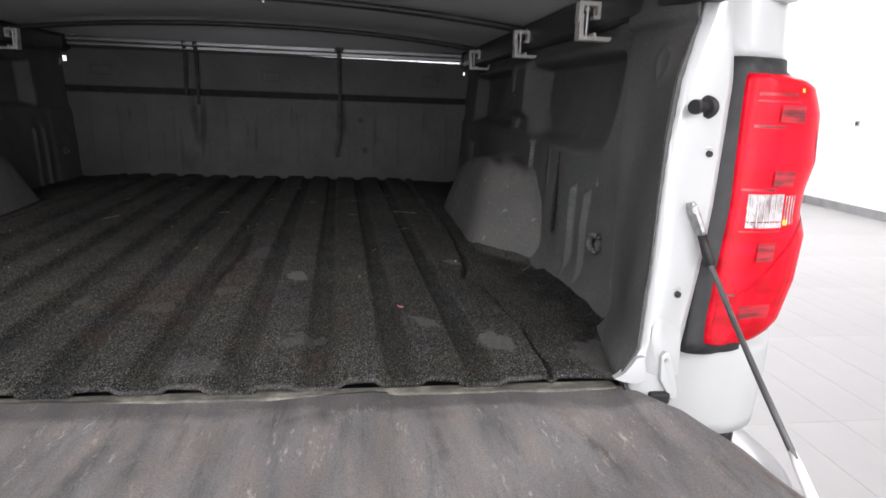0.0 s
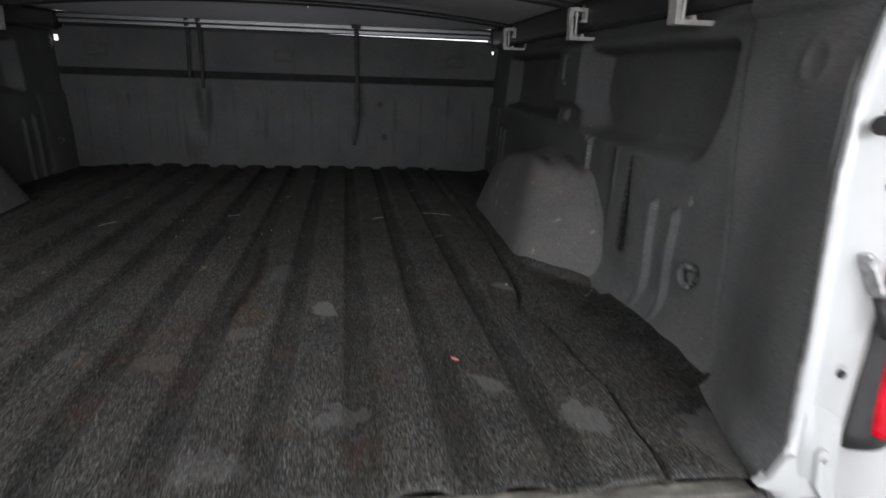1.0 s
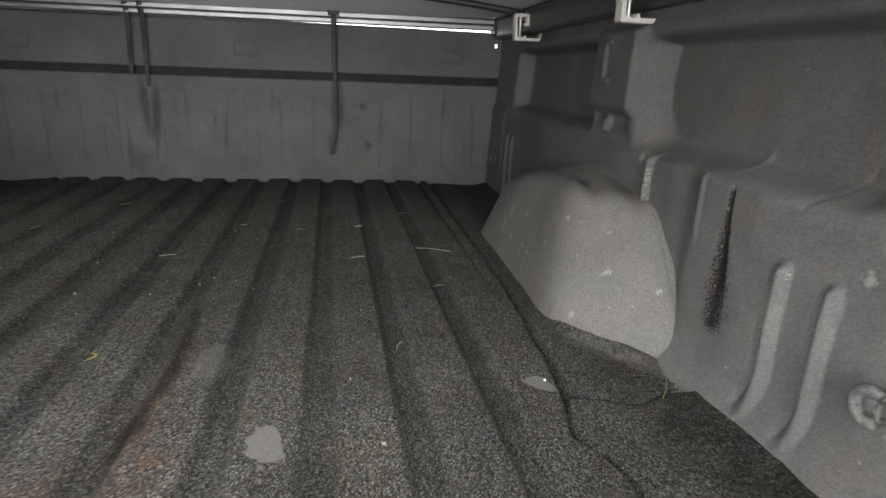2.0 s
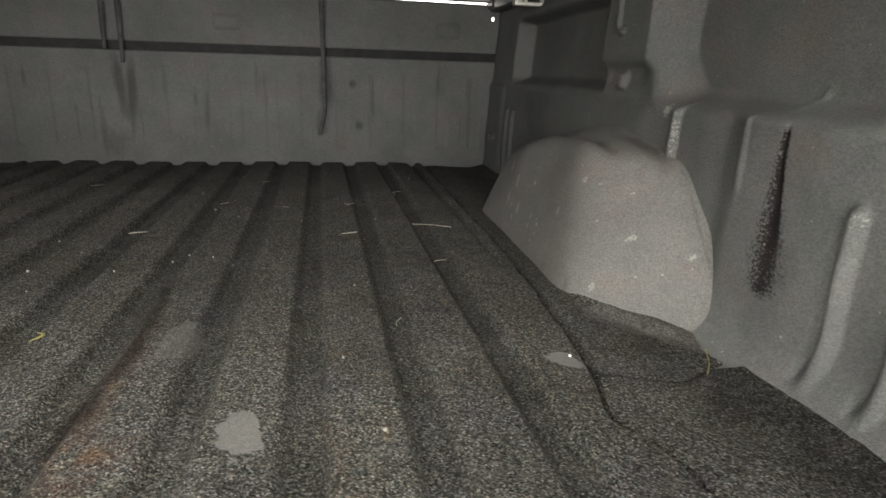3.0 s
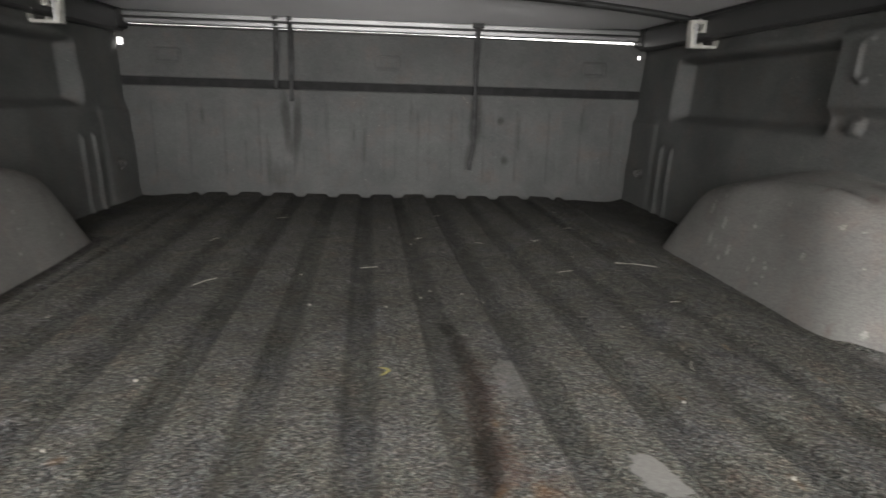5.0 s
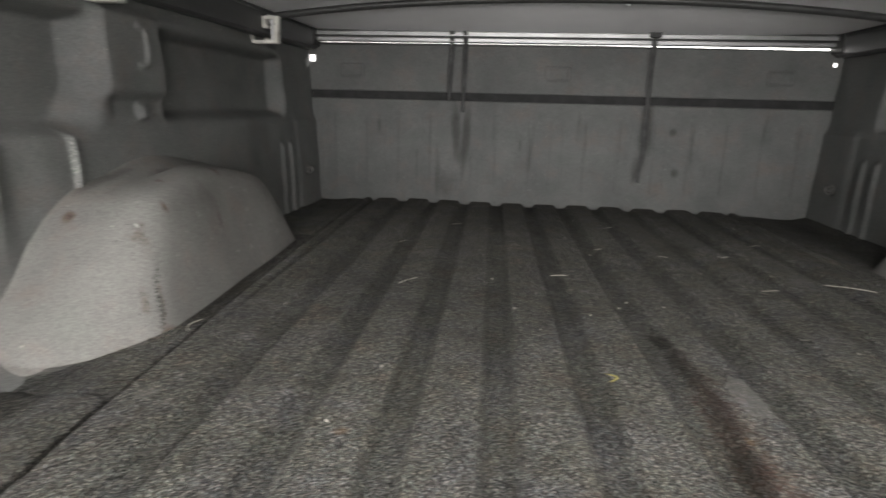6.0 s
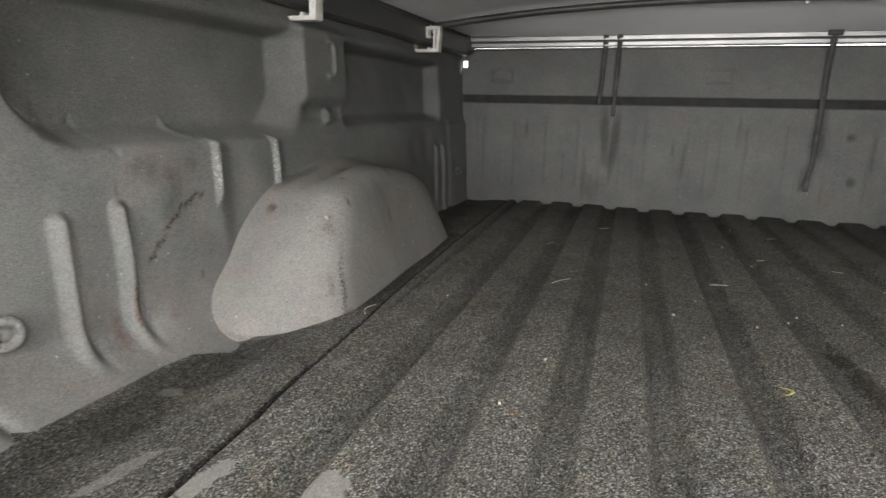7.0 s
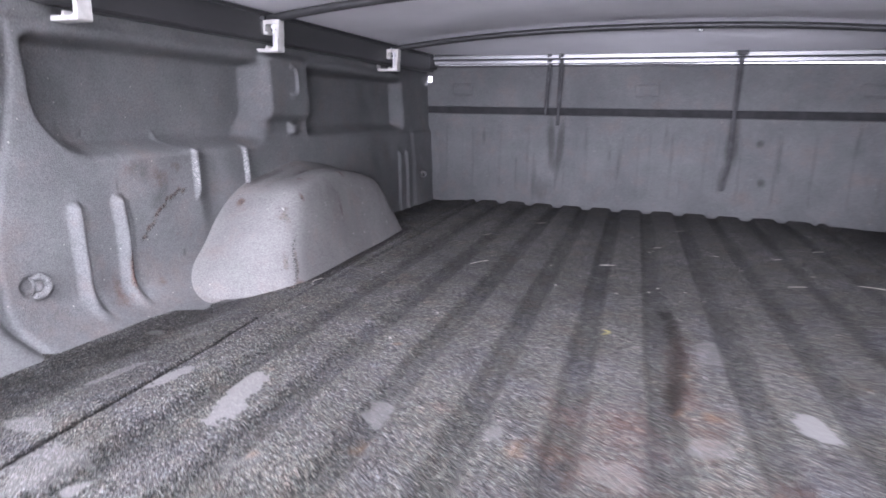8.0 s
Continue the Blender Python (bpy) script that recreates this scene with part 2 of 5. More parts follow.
TILE = material("floor_tile", (0.24, 0.235, 0.23), 0.5)
surface(TILE, ramp(TILE, noise_of(TILE, 1.7, 6.0, 0.6), (0.3, (0.310, 0.304, 0.298)), (0.7, (0.355, 0.349, 0.341))), None, noise_of(TILE, 60.0), 0.03, 0.002)
GROUT = material("tile_grout", (0.30, 0.29, 0.28), 0.9)
surface(GROUT, ramp(GROUT, noise_of(GROUT, 2.5, 5.0, 0.6), (0.35, 0.29), (0.65, 0.35)))
PLASTER = material("white_wall_paint", (0.82, 0.82, 0.82), 0.8)
surface(PLASTER, ramp(PLASTER, noise_of(PLASTER, 2.0, 6.0), (0.3, (0.80, 0.80, 0.80)), (0.7, (0.84, 0.84, 0.84))), None, noise_of(PLASTER, 150.0), 0.08, 0.002)
SKIRT = material("grey_baseboard", (0.25, 0.25, 0.25), 0.6)
surface(SKIRT, ramp(SKIRT, noise_of(SKIRT, 6.0), (0.3, 0.2), (0.7, 0.3)))
WEBBING = material("black_webbing", (0.035, 0.035, 0.035), 0.8)
surface(WEBBING, ramp(WEBBING, noise_of(WEBBING, 25.0, 4.0), (0.35, 0.024), (0.7, 0.060)), None, noise_of(WEBBING, 500.0, 1.0, 0.5, (1, 1, 3)), 0.5, 0.001)
STRAW = material("dry_straw", (0.42, 0.35, 0.2), 0.7)
surface(STRAW, ramp(STRAW, noise_of(STRAW, 90.0), (0.3, (0.28, 0.265, 0.215)), (0.7, (0.48, 0.46, 0.40))))
LEAF = material("yellow_leaf_scrap", (0.17, 0.15, 0.045), 0.8)
PINK = material("pink_plastic_chip", (0.75, 0.22, 0.24), 0.5)
FLAKE = material("pale_paint_flake", (0.2, 0.19, 0.165), 0.8)
PALE = material("pale_nylon_fitting", (0.7, 0.7, 0.68), 0.4)
GLOW = bpy.data.materials.new("lamp_diffuser")
GLOW.use_nodes = True
GLOW.node_tree.nodes["Principled BSDF"].inputs["Emission Color"].default_value = (1, 0.98, 0.95, 1)
GLOW.node_tree.nodes["Principled BSDF"].inputs["Emission Strength"].default_value = 4.0


# ---- mesh helpers ----
def link_mesh(name, me, mat, parent=None, label="", smooth=False):
    me.materials.append(mat)
    if smooth:
        me.polygons.foreach_set("use_smooth", [True] * len(me.polygons))
    ob = new(name, me)
    if parent is not None:
        ob.parent = parent
    if label:
        ob["label"] = label
    return ob


def part(name, bm, mat, parent=None, label="", smooth=False):
    me = bpy.data.meshes.new(name)
    bmesh.ops.recalc_face_normals(bm, faces=bm.faces)
    bm.to_mesh(me)
    bm.free()
    return link_mesh(name, me, mat, parent, label, smooth)


def sheet(name, grid, mat, parent=None, label="", thick=0.0, fields=None, keep=None, flip=False):
    """A smooth sheet from a grid of places (n, m, 3), with fields of one number for each place."""
    n, k, _ = grid.shape
    ids = np.arange(n * k).reshape(n, k)
    quads = np.stack([ids[:-1, :-1], ids[1:, :-1], ids[1:, 1:], ids[:-1, 1:]], -1)
    if keep is not None:
        quads = quads[keep]
    quads = quads.reshape(-1, 4)
    if flip:
        quads = quads[:, ::-1]
    me = bpy.data.meshes.new(name)
    me.from_pydata(grid.reshape(-1, 3).tolist(), [], quads.tolist())
    for key, values in (fields or {}).items():
        me.attributes.new(key, "FLOAT", "POINT").data.foreach_set("value", np.ascontiguousarray(values, dtype=np.float32).ravel())
    me.update()
    ob = link_mesh(name, me, mat, parent, label, True)
    if thick:
        mod = ob.modifiers.new("thickness", "SOLIDIFY")
        mod.thickness, mod.offset = thick, -1.0
    return ob


def box(bm, lo, hi, bevel=0.0):
    made = bmesh.ops.create_cube(bm, size=1.0)["verts"]
    size = [b - a for a, b in zip(lo, hi)]
    mid = [(a + b) / 2 for a, b in zip(lo, hi)]
    bmesh.ops.transform(bm, matrix=Matrix.LocRotScale(mid, None, size), verts=made)
    if bevel:
        edges = list({e for v in made for e in v.link_edges})
        bmesh.ops.bevel(bm, geom=edges, offset=bevel, segments=2, affect="EDGES", profile=0.5)
    return bm


def prism(bm, outline, axis, lo, hi, bevel=0.0):
    """A prism over an outline in the two other axes, from lo to hi along axis."""
    def place(a, b, c):
        p = [a, b]
        p.insert(axis, c)
        return p
    bottom = [bm.verts.new(place(a, b, lo)) for a, b in outline]
    top = [bm.verts.new(place(a, b, hi)) for a, b in outline]
    faces = [bm.faces.new(bottom), bm.faces.new(top)]
    count = len(outline)
    faces += [bm.faces.new((bottom[i], bottom[(i + 1) % count], top[(i + 1) % count], top[i])) for i in range(count)]
    if bevel:
        bmesh.ops.bevel(bm, geom=list({e for f in faces for e in f.edges}), offset=bevel, segments=2, affect="EDGES", profile=0.5)
    return bm


def tube(bm, points, radius, sides=10, flat=1.0):
    """A round rod through points; radius is one number or one for each point."""
    pts = [Vector(p) for p in points]
    radii = radius if isinstance(radius, (list, tuple)) else [radius] * len(pts)
    rings = []
    for i, (p, r) in enumerate(zip(pts, radii)):
        way = (pts[min(i + 1, len(pts) - 1)] - pts[max(i - 1, 0)]).normalized()
        side = way.cross(Vector((0, 0, 1)) if abs(way.z) < 0.9 else Vector((1, 0, 0))).normalized()
        up = side.cross(way)
        rings.append([bm.verts.new(p + r * (math.cos(a) * side + flat * math.sin(a) * up)) for a in (2 * math.pi * j / sides for j in range(sides))])
    for a, b in zip(rings, rings[1:]):
        for j in range(sides):
            bm.faces.new((a[j], a[(j + 1) % sides], b[(j + 1) % sides], b[j]))
    bm.faces.new(rings[0][::-1])
    bm.faces.new(rings[-1])
    return bm


def step(a, b, x):
    t = np.clip((x - a) / (b - a), 0.0, 1.0)
    return t * t * (3 - 2 * t)


def rounded(u, v, cu, cv, hu, hv, r):
    """The signed distance to a box with rounded corners."""
    a, b = np.abs(u - cu) - hu + r, np.abs(v - cv) - hv + r
    return np.hypot(np.maximum(a, 0), np.maximum(b, 0)) + np.minimum(np.maximum(a, b), 0) - r


def blob(u, v, cu, cv, ru, rv, turn=0.0):
    """1 at the middle of an oval, 0 at its edge."""
    c, s = math.cos(radians(turn)), math.sin(radians(turn))
    du, dv = u - cu, v - cv
    return 1 - np.hypot((c * du + s * dv) / ru, (c * dv - s * du) / rv)


def wobble(u, v, seed, scale):
    """A smooth random field, about -1 to 1."""
    rng = np.random.default_rng(seed)
    out = 0 * u
    for _ in range(6):
        a, k, p = rng.uniform(0, 2 * math.pi), rng.uniform(0.5, 1.5) / scale, rng.uniform(0, 2 * math.pi)
        out = out + np.sin(k * (np.cos(a) * u + np.sin(a) * v) + p)
    return out / 3.5


def empty(name, label, category, group=""):
    return tagged(new(name), label, category, group)


# ---- the showroom ----
ROOM_W, ROOM_E, ROOM_S, ROOM_N, ROOM_TOP = -7.0, 6.56, -8.0, 6.75, 2.6


def wall(name, lo, hi):
    return tagged(part(name, box(bmesh.new(), lo, hi), PLASTER), "plain white painted showroom wall", "wall", "", "structure")


wall("wall_north", (ROOM_W - 0.2, ROOM_N, GROUND), (ROOM_E + 0.2, ROOM_N + 0.2, ROOM_TOP))
# opening for the added, unseen window
ADDED_WINDOW = (-4.8, 4.8, GROUND + 0.12, 2.25)
for lo, hi in (((ROOM_W - 0.2, ROOM_S - 0.2, GROUND), (ADDED_WINDOW[0], ROOM_S, ROOM_TOP)), ((ADDED_WINDOW[1], ROOM_S - 0.2, GROUND), (ROOM_E + 0.2, ROOM_S, ROOM_TOP)),
               ((ADDED_WINDOW[0], ROOM_S - 0.2, GROUND), (ADDED_WINDOW[1], ROOM_S, ADDED_WINDOW[2])), ((ADDED_WINDOW[0], ROOM_S - 0.2, ADDED_WINDOW[3]), (ADDED_WINDOW[1], ROOM_S, ROOM_TOP))):
    wall("wall_south", lo, hi)
wall("wall_east", (ROOM_E, ROOM_S, GROUND), (ROOM_E + 0.2, ROOM_N, ROOM_TOP))
wall("wall_west", (ROOM_W - 0.2, ROOM_S, GROUND), (ROOM_W, ROOM_N, ROOM_TOP))
tagged(part("ceiling", box(bmesh.new(), (ROOM_W - 0.2, ROOM_S - 0.2, ROOM_TOP), (ROOM_E + 0.2, ROOM_N + 0.2, ROOM_TOP + 0.15)), PLASTER), "plain white showroom ceiling", "ceiling", "", "structure")
for name, lo, hi in (("baseboard", (ROOM_W, ROOM_N - 0.015, GROUND), (ROOM_E - 0.02, ROOM_N - 0.002, GROUND + 0.11)),
                     ("baseboard", (ROOM_E - 0.017, ROOM_S, GROUND), (ROOM_E - 0.002, ROOM_N - 0.002, GROUND + 0.11))):
    tagged(part(name, box(bmesh.new(), lo, hi, 0.003), SKIRT), "dark grey baseboard along the white wall", "baseboard", "", "structure")

socket = empty("wall_socket", "small grey socket plate on the white wall", "wall socket")
socket.location = (ROOM_E, 6.115, 0.258)
plate = part("plate", box(bmesh.new(), (-0.012, -0.035, -0.035), (0.0, 0.035, 0.035), 0.004), SKIRT, socket)
part("insert", box(bmesh.new(), (-0.015, -0.020, -0.020), (-0.011, 0.020, 0.020), 0.001), BLACK, plate)

floor = tagged(part("floor", box(bmesh.new(), (ROOM_W, ROOM_S, GROUND - 0.2), (ROOM_E, ROOM_N, GROUND - 0.002)), GROUT), "pale grey tiled showroom floor", "floor", "", "structure")

for x, y in ((-3.3, -3.0), (3.3, -3.0), (-2.0, -6.2), (0.0, -5.2), (2.0, -6.2), (-3.6, 4.2), (0.6, 4.6), (4.6, 4.8)):
    fixture = empty("ceiling_light", "white rectangular ceiling light panel, switched on", "ceiling light", "ceiling lights")
    fixture.location = (x, y, ROOM_TOP)
    bm = bmesh.new()
    for lo, hi in (((-0.63, -1.23, -0.05), (-0.6, 1.23, 0)), ((0.6, -1.23, -0.05), (0.63, 1.23, 0)), ((-0.6, -1.23, -0.05), (0.6, -1.2, 0)), ((-0.6, 1.2, -0.05), (0.6, 1.23, 0))):
        box(bm, lo, hi)
    part("frame", bm, ALU, fixture)
    part("diffuser", box(bmesh.new(), (-0.6, -1.2, -0.02), (0.6, 1.2, -0.012)), GLOW, fixture)
    data = bpy.data.lights.new("ceiling_lamp", "AREA")
    data.shape, data.size, data.size_y, data.energy, data.color = "RECTANGLE", 1.15, 2.35, LAMP_POWER, (1.0, 0.985, 0.965)
    lamp = new("ceiling_lamp", data)
    lamp.matrix_world = pose(x, y, ROOM_TOP - 0.03)

# unseen window added in the south wall, with a low lamp to brighten the bed
added_glazing = tagged(new("added_window"), "wide added window in a grey metal frame, out of view", "window", "", "structure")
bm = bmesh.new()
for z in (ADDED_WINDOW[2], ADDED_WINDOW[3] - 0.06):
    box(bm, (ADDED_WINDOW[0], ROOM_S - 0.13, z), (ADDED_WINDOW[1], ROOM_S - 0.07, z + 0.06), 0.004)
part("added_window_frame", bm, SKIRT, added_glazing)
for k in range(5):
    x = ADDED_WINDOW[0] + (ADDED_WINDOW[1] - ADDED_WINDOW[0] - 0.06) * k / 4
    part("mullion", box(bmesh.new(), (x, ROOM_S - 0.13, ADDED_WINDOW[2] + 0.062), (x + 0.06, ROOM_S - 0.07, ADDED_WINDOW[3] - 0.062), 0.004), SKIRT, added_glazing)
data = bpy.data.lights.new("added_light", "AREA")
data.shape, data.size, data.size_y, data.energy, data.color = "RECTANGLE", ADDED_WINDOW[1] - ADDED_WINDOW[0] - 0.2, ADDED_WINDOW[3] - ADDED_WINDOW[2] - 0.2, ADDED_LIGHT_POWER, (1.0, 0.99, 0.98)
new("added_light", data).matrix_world = look((0, ROOM_S - 0.03, (ADDED_WINDOW[2] + ADDED_WINDOW[3]) / 2), (0, 0, (ADDED_WINDOW[2] + ADDED_WINDOW[3]) / 2))

# ---- the pickup truck's bed ----
truck = empty("pickup_truck", "white pickup truck, tailgate down, grey carpeted bed under a soft cover", "pickup truck")
REAR, FRONT = 0.03, 2.0
PITCH, RIB = 0.108, 0.012


def middle(y):
    """The line down the middle of the bed's floor."""
    return 0.050 - 0.0385 * y


def seam(x, y):
    """Half the width of the ribbed part of the mat: a cut edge that wavers, with a torn flap near the right wheel housing."""
    right = np.interp(y, [0.0, 0.20, 0.36, 0.405, 0.437, 0.449, 0.465, 0.50, 0.56, 0.70, 0.95, 1.4, 2.0], [0.575, 0.583, 0.573, 0.571, 0.566, 0.553, 0.543, 0.551, 0.568, 0.580, 0.600, 0.606, 0.62])
    left = np.interp(y, [0.0, 0.20, 0.31, 0.41, 0.46, 0.56, 0.67, 0.82, 1.24, 2.0], [0.565, 0.568, 0.571, 0.575, 0.580, 0.584, 0.588, 0.597, 0.610, 0.62])
    return np.where(x > 0, right, left) + np.where(x > 0, 0.0015, 0.0005) * np.sin(41 * y) + np.where(x > 0, 0.001, 0.0003) * np.sin(97 * y + 1)


def wheel_out(x, y):
    """Distance in plan from the wheel housing's foot (negative inside)."""
    ax = np.abs(x - middle(y))
    along = y + np.where(x < 0, 0.034, 0.0)
    near = np.maximum(0.607 + 0.038 * y - ax, -((ax - 0.770) * 0.741 + (along - 0.622) * 0.671))
    return np.maximum(near, y - 1.36)


def mat_height(x, y):
    ax = np.abs(x - middle(y))
    phase = np.abs(((x - middle(y)) / PITCH + 0.5) % 1.0 - 0.5) * PITCH
    edge = seam(x, y)
    slim = 0.010 * step(0.07, 0.03, y)
    crest = np.maximum(step(0.043 - slim, 0.029 - slim, phase), step(edge - 0.030, edge - 0.018, ax)) * (0.55 + 0.45 * step(0.03, 0.10, y)) * step(edge + 0.005, edge - 0.001, ax)
    z = -0.008 + RIB * crest + 0.0015 * step(0.06, 0.03, y) * (1 - crest)
    z = z - np.where(x < 0, 0.012, 0.0028 + 0.0012 * step(0.48, 0.58, y)) * np.exp(-((ax - edge - np.where(x < 0, 0.001, 0.006)) / np.where(x < 0, 0.0024, 0.0030 + 0.0060 * step(0.36, 0.46, y))) ** 2)
    beyond = step(edge + 0.002, edge + 0.012, ax)
    z = z + beyond * np.where(x < 0, 0.0095, 0.0060) * step(0.13, 0.03, ax - edge)
    # a torn fold beside the left seam
    fold = np.interp(y, [0.41, 0.435, 0.466, 0.521, 0.60], [-0.540, -0.517, -0.508, -0.510, -0.515])
    z = z - 0.0045 * np.exp(-((x - fold) / 0.0035) ** 2) * step(0.405, 0.42, y) * step(0.56, 0.52, y)
    # the piece round the wheel housing laps over the side strip
    lap = 0.553 + 0.010 * np.sin(26 * x) + 0.006 * np.sin(61 * x)
    z = z - beyond * (0.0045 * step(lap - 0.002, lap + 0.006, y) + 0.006 * np.exp(-((y - lap) / 0.004) ** 2) * step(0.02, 0.06, ax - edge))
    rag = 0.006 * wobble(x, y, 14, 0.011) + 0.003 * wobble(x, y, 15, 0.004)
    z = z + 0.013 * step(0.026, -0.006, wheel_out(x, y) + rag) * np.where(x < 0, 0.25, 1.0) * step(0.615, 0.66, ax) * step(0.765, 0.71, ax) * step(0.86, 0.74, y)
    z = z + np.where(x < 0, 0.004, 0.012) * step(0.725, 0.80, np.abs(x - 0.012) - np.where(x < 0, 0.012, 0.0) + 0.0025 * wobble(x, y, 16, 0.012)) ** 2
    z = z - 0.003 * step(REAR + 0.022, REAR, y) * (1 - crest)
    z = z + 0.0012 * wobble(x, y, 3, 0.03) + 0.0015 * wobble(x, y, 4, 0.11)
    return z, crest


# pale patches where the pile is glued or worn off: place, half sizes, turn, force
GLUE_LEFT = (
    (-0.412, 0.322, 0.024, 0.034, 12, 0.72), (-0.396, 0.275, 0.020, 0.044, 12, 0.72), (-0.517, 0.309, 0.011, 0.036, -8, 0.75),
    (-0.600, 0.297, 0.010, 0.042, -10, 0.5), (-0.580, 0.163, 0.036, 0.016, 0, 0.4), (-0.480, 0.112, 0.030, 0.040, -10, 0.35),
    (-0.432, 0.107, 0.016, 0.012, 0, 0.7), (-0.234, 0.343, 0.016, 0.028, 10, 0.5), (-0.089, 0.330, 0.011, 0.014, 0, 0.4),
    (-0.682, 0.440, 0.016, 0.010, 0, 0.35), (-0.314, 0.194, 0.02, 0.018, 0, 0.25), (-0.525, 0.558, 0.010, 0.014, 0, 0.3),
    (-0.609, 0.438, 0.010, 0.03, -20, 0.25),
)
GLUE_RIGHT = (
    (0.248, 0.472, 0.018, 0.036, 16, 0.85), (0.574, 0.572, 0.014, 0.022, 40, 1.0), (0.577, 0.135, 0.026, 0.036, 35, 0.6),
    (0.477, 0.217, 0.013, 0.030, 35, 0.55), (0.134, 0.385, 0.022, 0.020, 0, 0.35), (0.152, 0.668, 0.022, 0.045, 0, 0.35),
    (0.160, 0.075, 0.036, 0.026, 0, 0.3), (0.287, 0.158, 0.035, 0.016, 40, 0.4), (0.735, 0.095, 0.060, 0.050, 35, 0.55),
    (0.04, 0.30, 0.03, 0.022, 0, 0.25),
)


OCHRE = (
    (0.292, 0.342, 0.01, 0.012), (0.329, 0.349, 0.007, 0.02), (0.371, 0.465, 0.006, 0.022), (0.335, 0.61, 0.009, 0.014), (0.538, 0.652, 0.006, 0.02), (0.432, 0.34, 0.005, 0.03), (0.115, 0.567, 0.008, 0.016),
    (0.104, 0.465, 0.016, 0.014), (0.137, 0.458, 0.022, 0.016), (-0.29, 0.52, 0.01, 0.012), (-0.22, 0.27, 0.02, 0.02), (-0.06, 0.31, 0.02, 0.03), (-0.31, 0.2, 0.012, 0.015), (0.47, 0.75, 0.007, 0.02),
)


def mat_fields(x, y, crest):
    patch, rust, soot_shade, strength = (np.full(x.shape, -1.0), np.full(x.shape, -1.0), np.full(x.shape, -1.0), np.zeros(x.shape))
    for cx, cy, rx, ry, turn, force in GLUE_LEFT + GLUE_RIGHT:
        b = blob(x, y, cx, cy, rx, ry, turn) + 0.35
        strength = np.where(b > patch, force, strength)
        patch = np.maximum(patch, b)
    for cx, cy, rx, ry in ((0.08, 0.263, 0.06, 0.07), (0.031, 0.306, 0.07, 0.06), (0.054, 0.405, 0.05, 0.07), (0.345, 0.246, 0.04, 0.05), (0.314, 0.102, 0.04, 0.05),
                           (-0.015, 0.205, 0.06, 0.05), (0.13, 0.40, 0.03, 0.08), (0.20, 0.34, 0.04, 0.05), (-0.02, 0.42, 0.05, 0.06), (0.04, 0.40, 0.07, 0.09), (-0.02, 0.33, 0.05, 0.05), (0.14, 0.45, 0.05, 0.04), (0.108, 0.62, 0.035, 0.16), (0.11, 0.50, 0.04, 0.10)):
        rust = np.maximum(rust, 0.95 * blob(x, y, cx, cy, rx, ry))
    for cx, cy, rx, ry, turn in ((0.101, 0.74, 0.016, 0.12, 4), (0.107, 0.63, 0.018, 0.12, 0), (0.100, 0.52, 0.020, 0.10, -4), (0.090, 0.83, 0.010, 0.06, 12)):
        soot_shade = np.maximum(soot_shade, 1.2 * blob(x, y, cx, cy, rx, ry, turn) + 0.2)
    ax = np.abs(x - middle(y))
    # band along the walls: shade of the mat's hollow put into the colour
    wall_shade = rounded(ax, y, 0.728, 0.33, 0.052, 0.25, 0.04) + 0.022 * wobble(x, y, 9, 0.022)
    soot_shade = np.maximum(soot_shade, 0.80 * step(0.026, -0.030, wall_shade) - 0.1)
    # both seams: the shade in the cut and valley is painted on
    soot_shade = np.maximum(soot_shade, np.where(x < 0, 1.8, 0.5) * np.exp(-((ax - seam(x, y) - np.where(x < 0, 0.0045, 0.001)) / np.where(x < 0, 0.0048, 0.0028)) ** 2) - 0.1)
    soot_shade = np.maximum(soot_shade, np.where(x > 0, 0.65, 0.0) * np.exp(-((ax - seam(x, y) - 0.010) / 0.012) ** 2) * step(0.50, 0.58, y) - 0.1)
    # a dusty fringe along the foot of the wheel housings
    fringe = step(np.where(x < 0, 0.030, 0.060), np.where(x < 0, 0.012, 0.030), wheel_out(x, y)) * step(0.60, 0.64, ax) * step(0.80, 0.70, y)
    strength = np.where((fringe > 0.3) & (patch < 0), np.where(x < 0, 0.38, 0.28), strength)
    patch = np.maximum(patch, 0.9 * fringe - 0.4)
    # darker close to the housings' foot, past their near end
    soot_shade = np.maximum(soot_shade, np.where(x < 0, 0.9, 0.5) * step(0.05, 0.02, wheel_out(x, y)) * step(0.72, 0.80, y) - 0.1)
    rim = y < REAR + 0.004
    patch, strength = np.where(rim, 0.45 + 0.5 * wobble(x, y, 13, 0.03), patch), np.where(rim, 0.30, strength)
    aside = ax - seam(x, y)
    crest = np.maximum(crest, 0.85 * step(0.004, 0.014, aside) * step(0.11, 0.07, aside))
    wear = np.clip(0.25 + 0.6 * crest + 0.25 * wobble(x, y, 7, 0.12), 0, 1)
    ochre = np.full(x.shape, -1.0)
    for cx, cy, rx, ry in OCHRE:
        ochre = np.maximum(ochre, 1.1 * blob(x, y, cx, cy, rx, ry))
    return {"ochre": ochre, "patch": patch, "rust": rust, "soot_shade": soot_shade, "wear": wear, "strength": strength}


xs = np.concatenate([np.linspace(a, b, n, endpoint=False) for a, b, n in ((-0.835, -0.62, 72), (-0.62, -0.53, 75), (-0.53, 0.53, 400), (0.53, 0.64, 85))] + [np.linspace(0.64, 0.835, 74)])
ys = np.concatenate([np.linspace(REAR, 0.70, 190, endpoint=False), np.linspace(0.70, FRONT - 0.004, 190)])
gx, gy = np.meshgrid(xs, ys, indexing="ij")
gz, crest = mat_height(gx, gy)
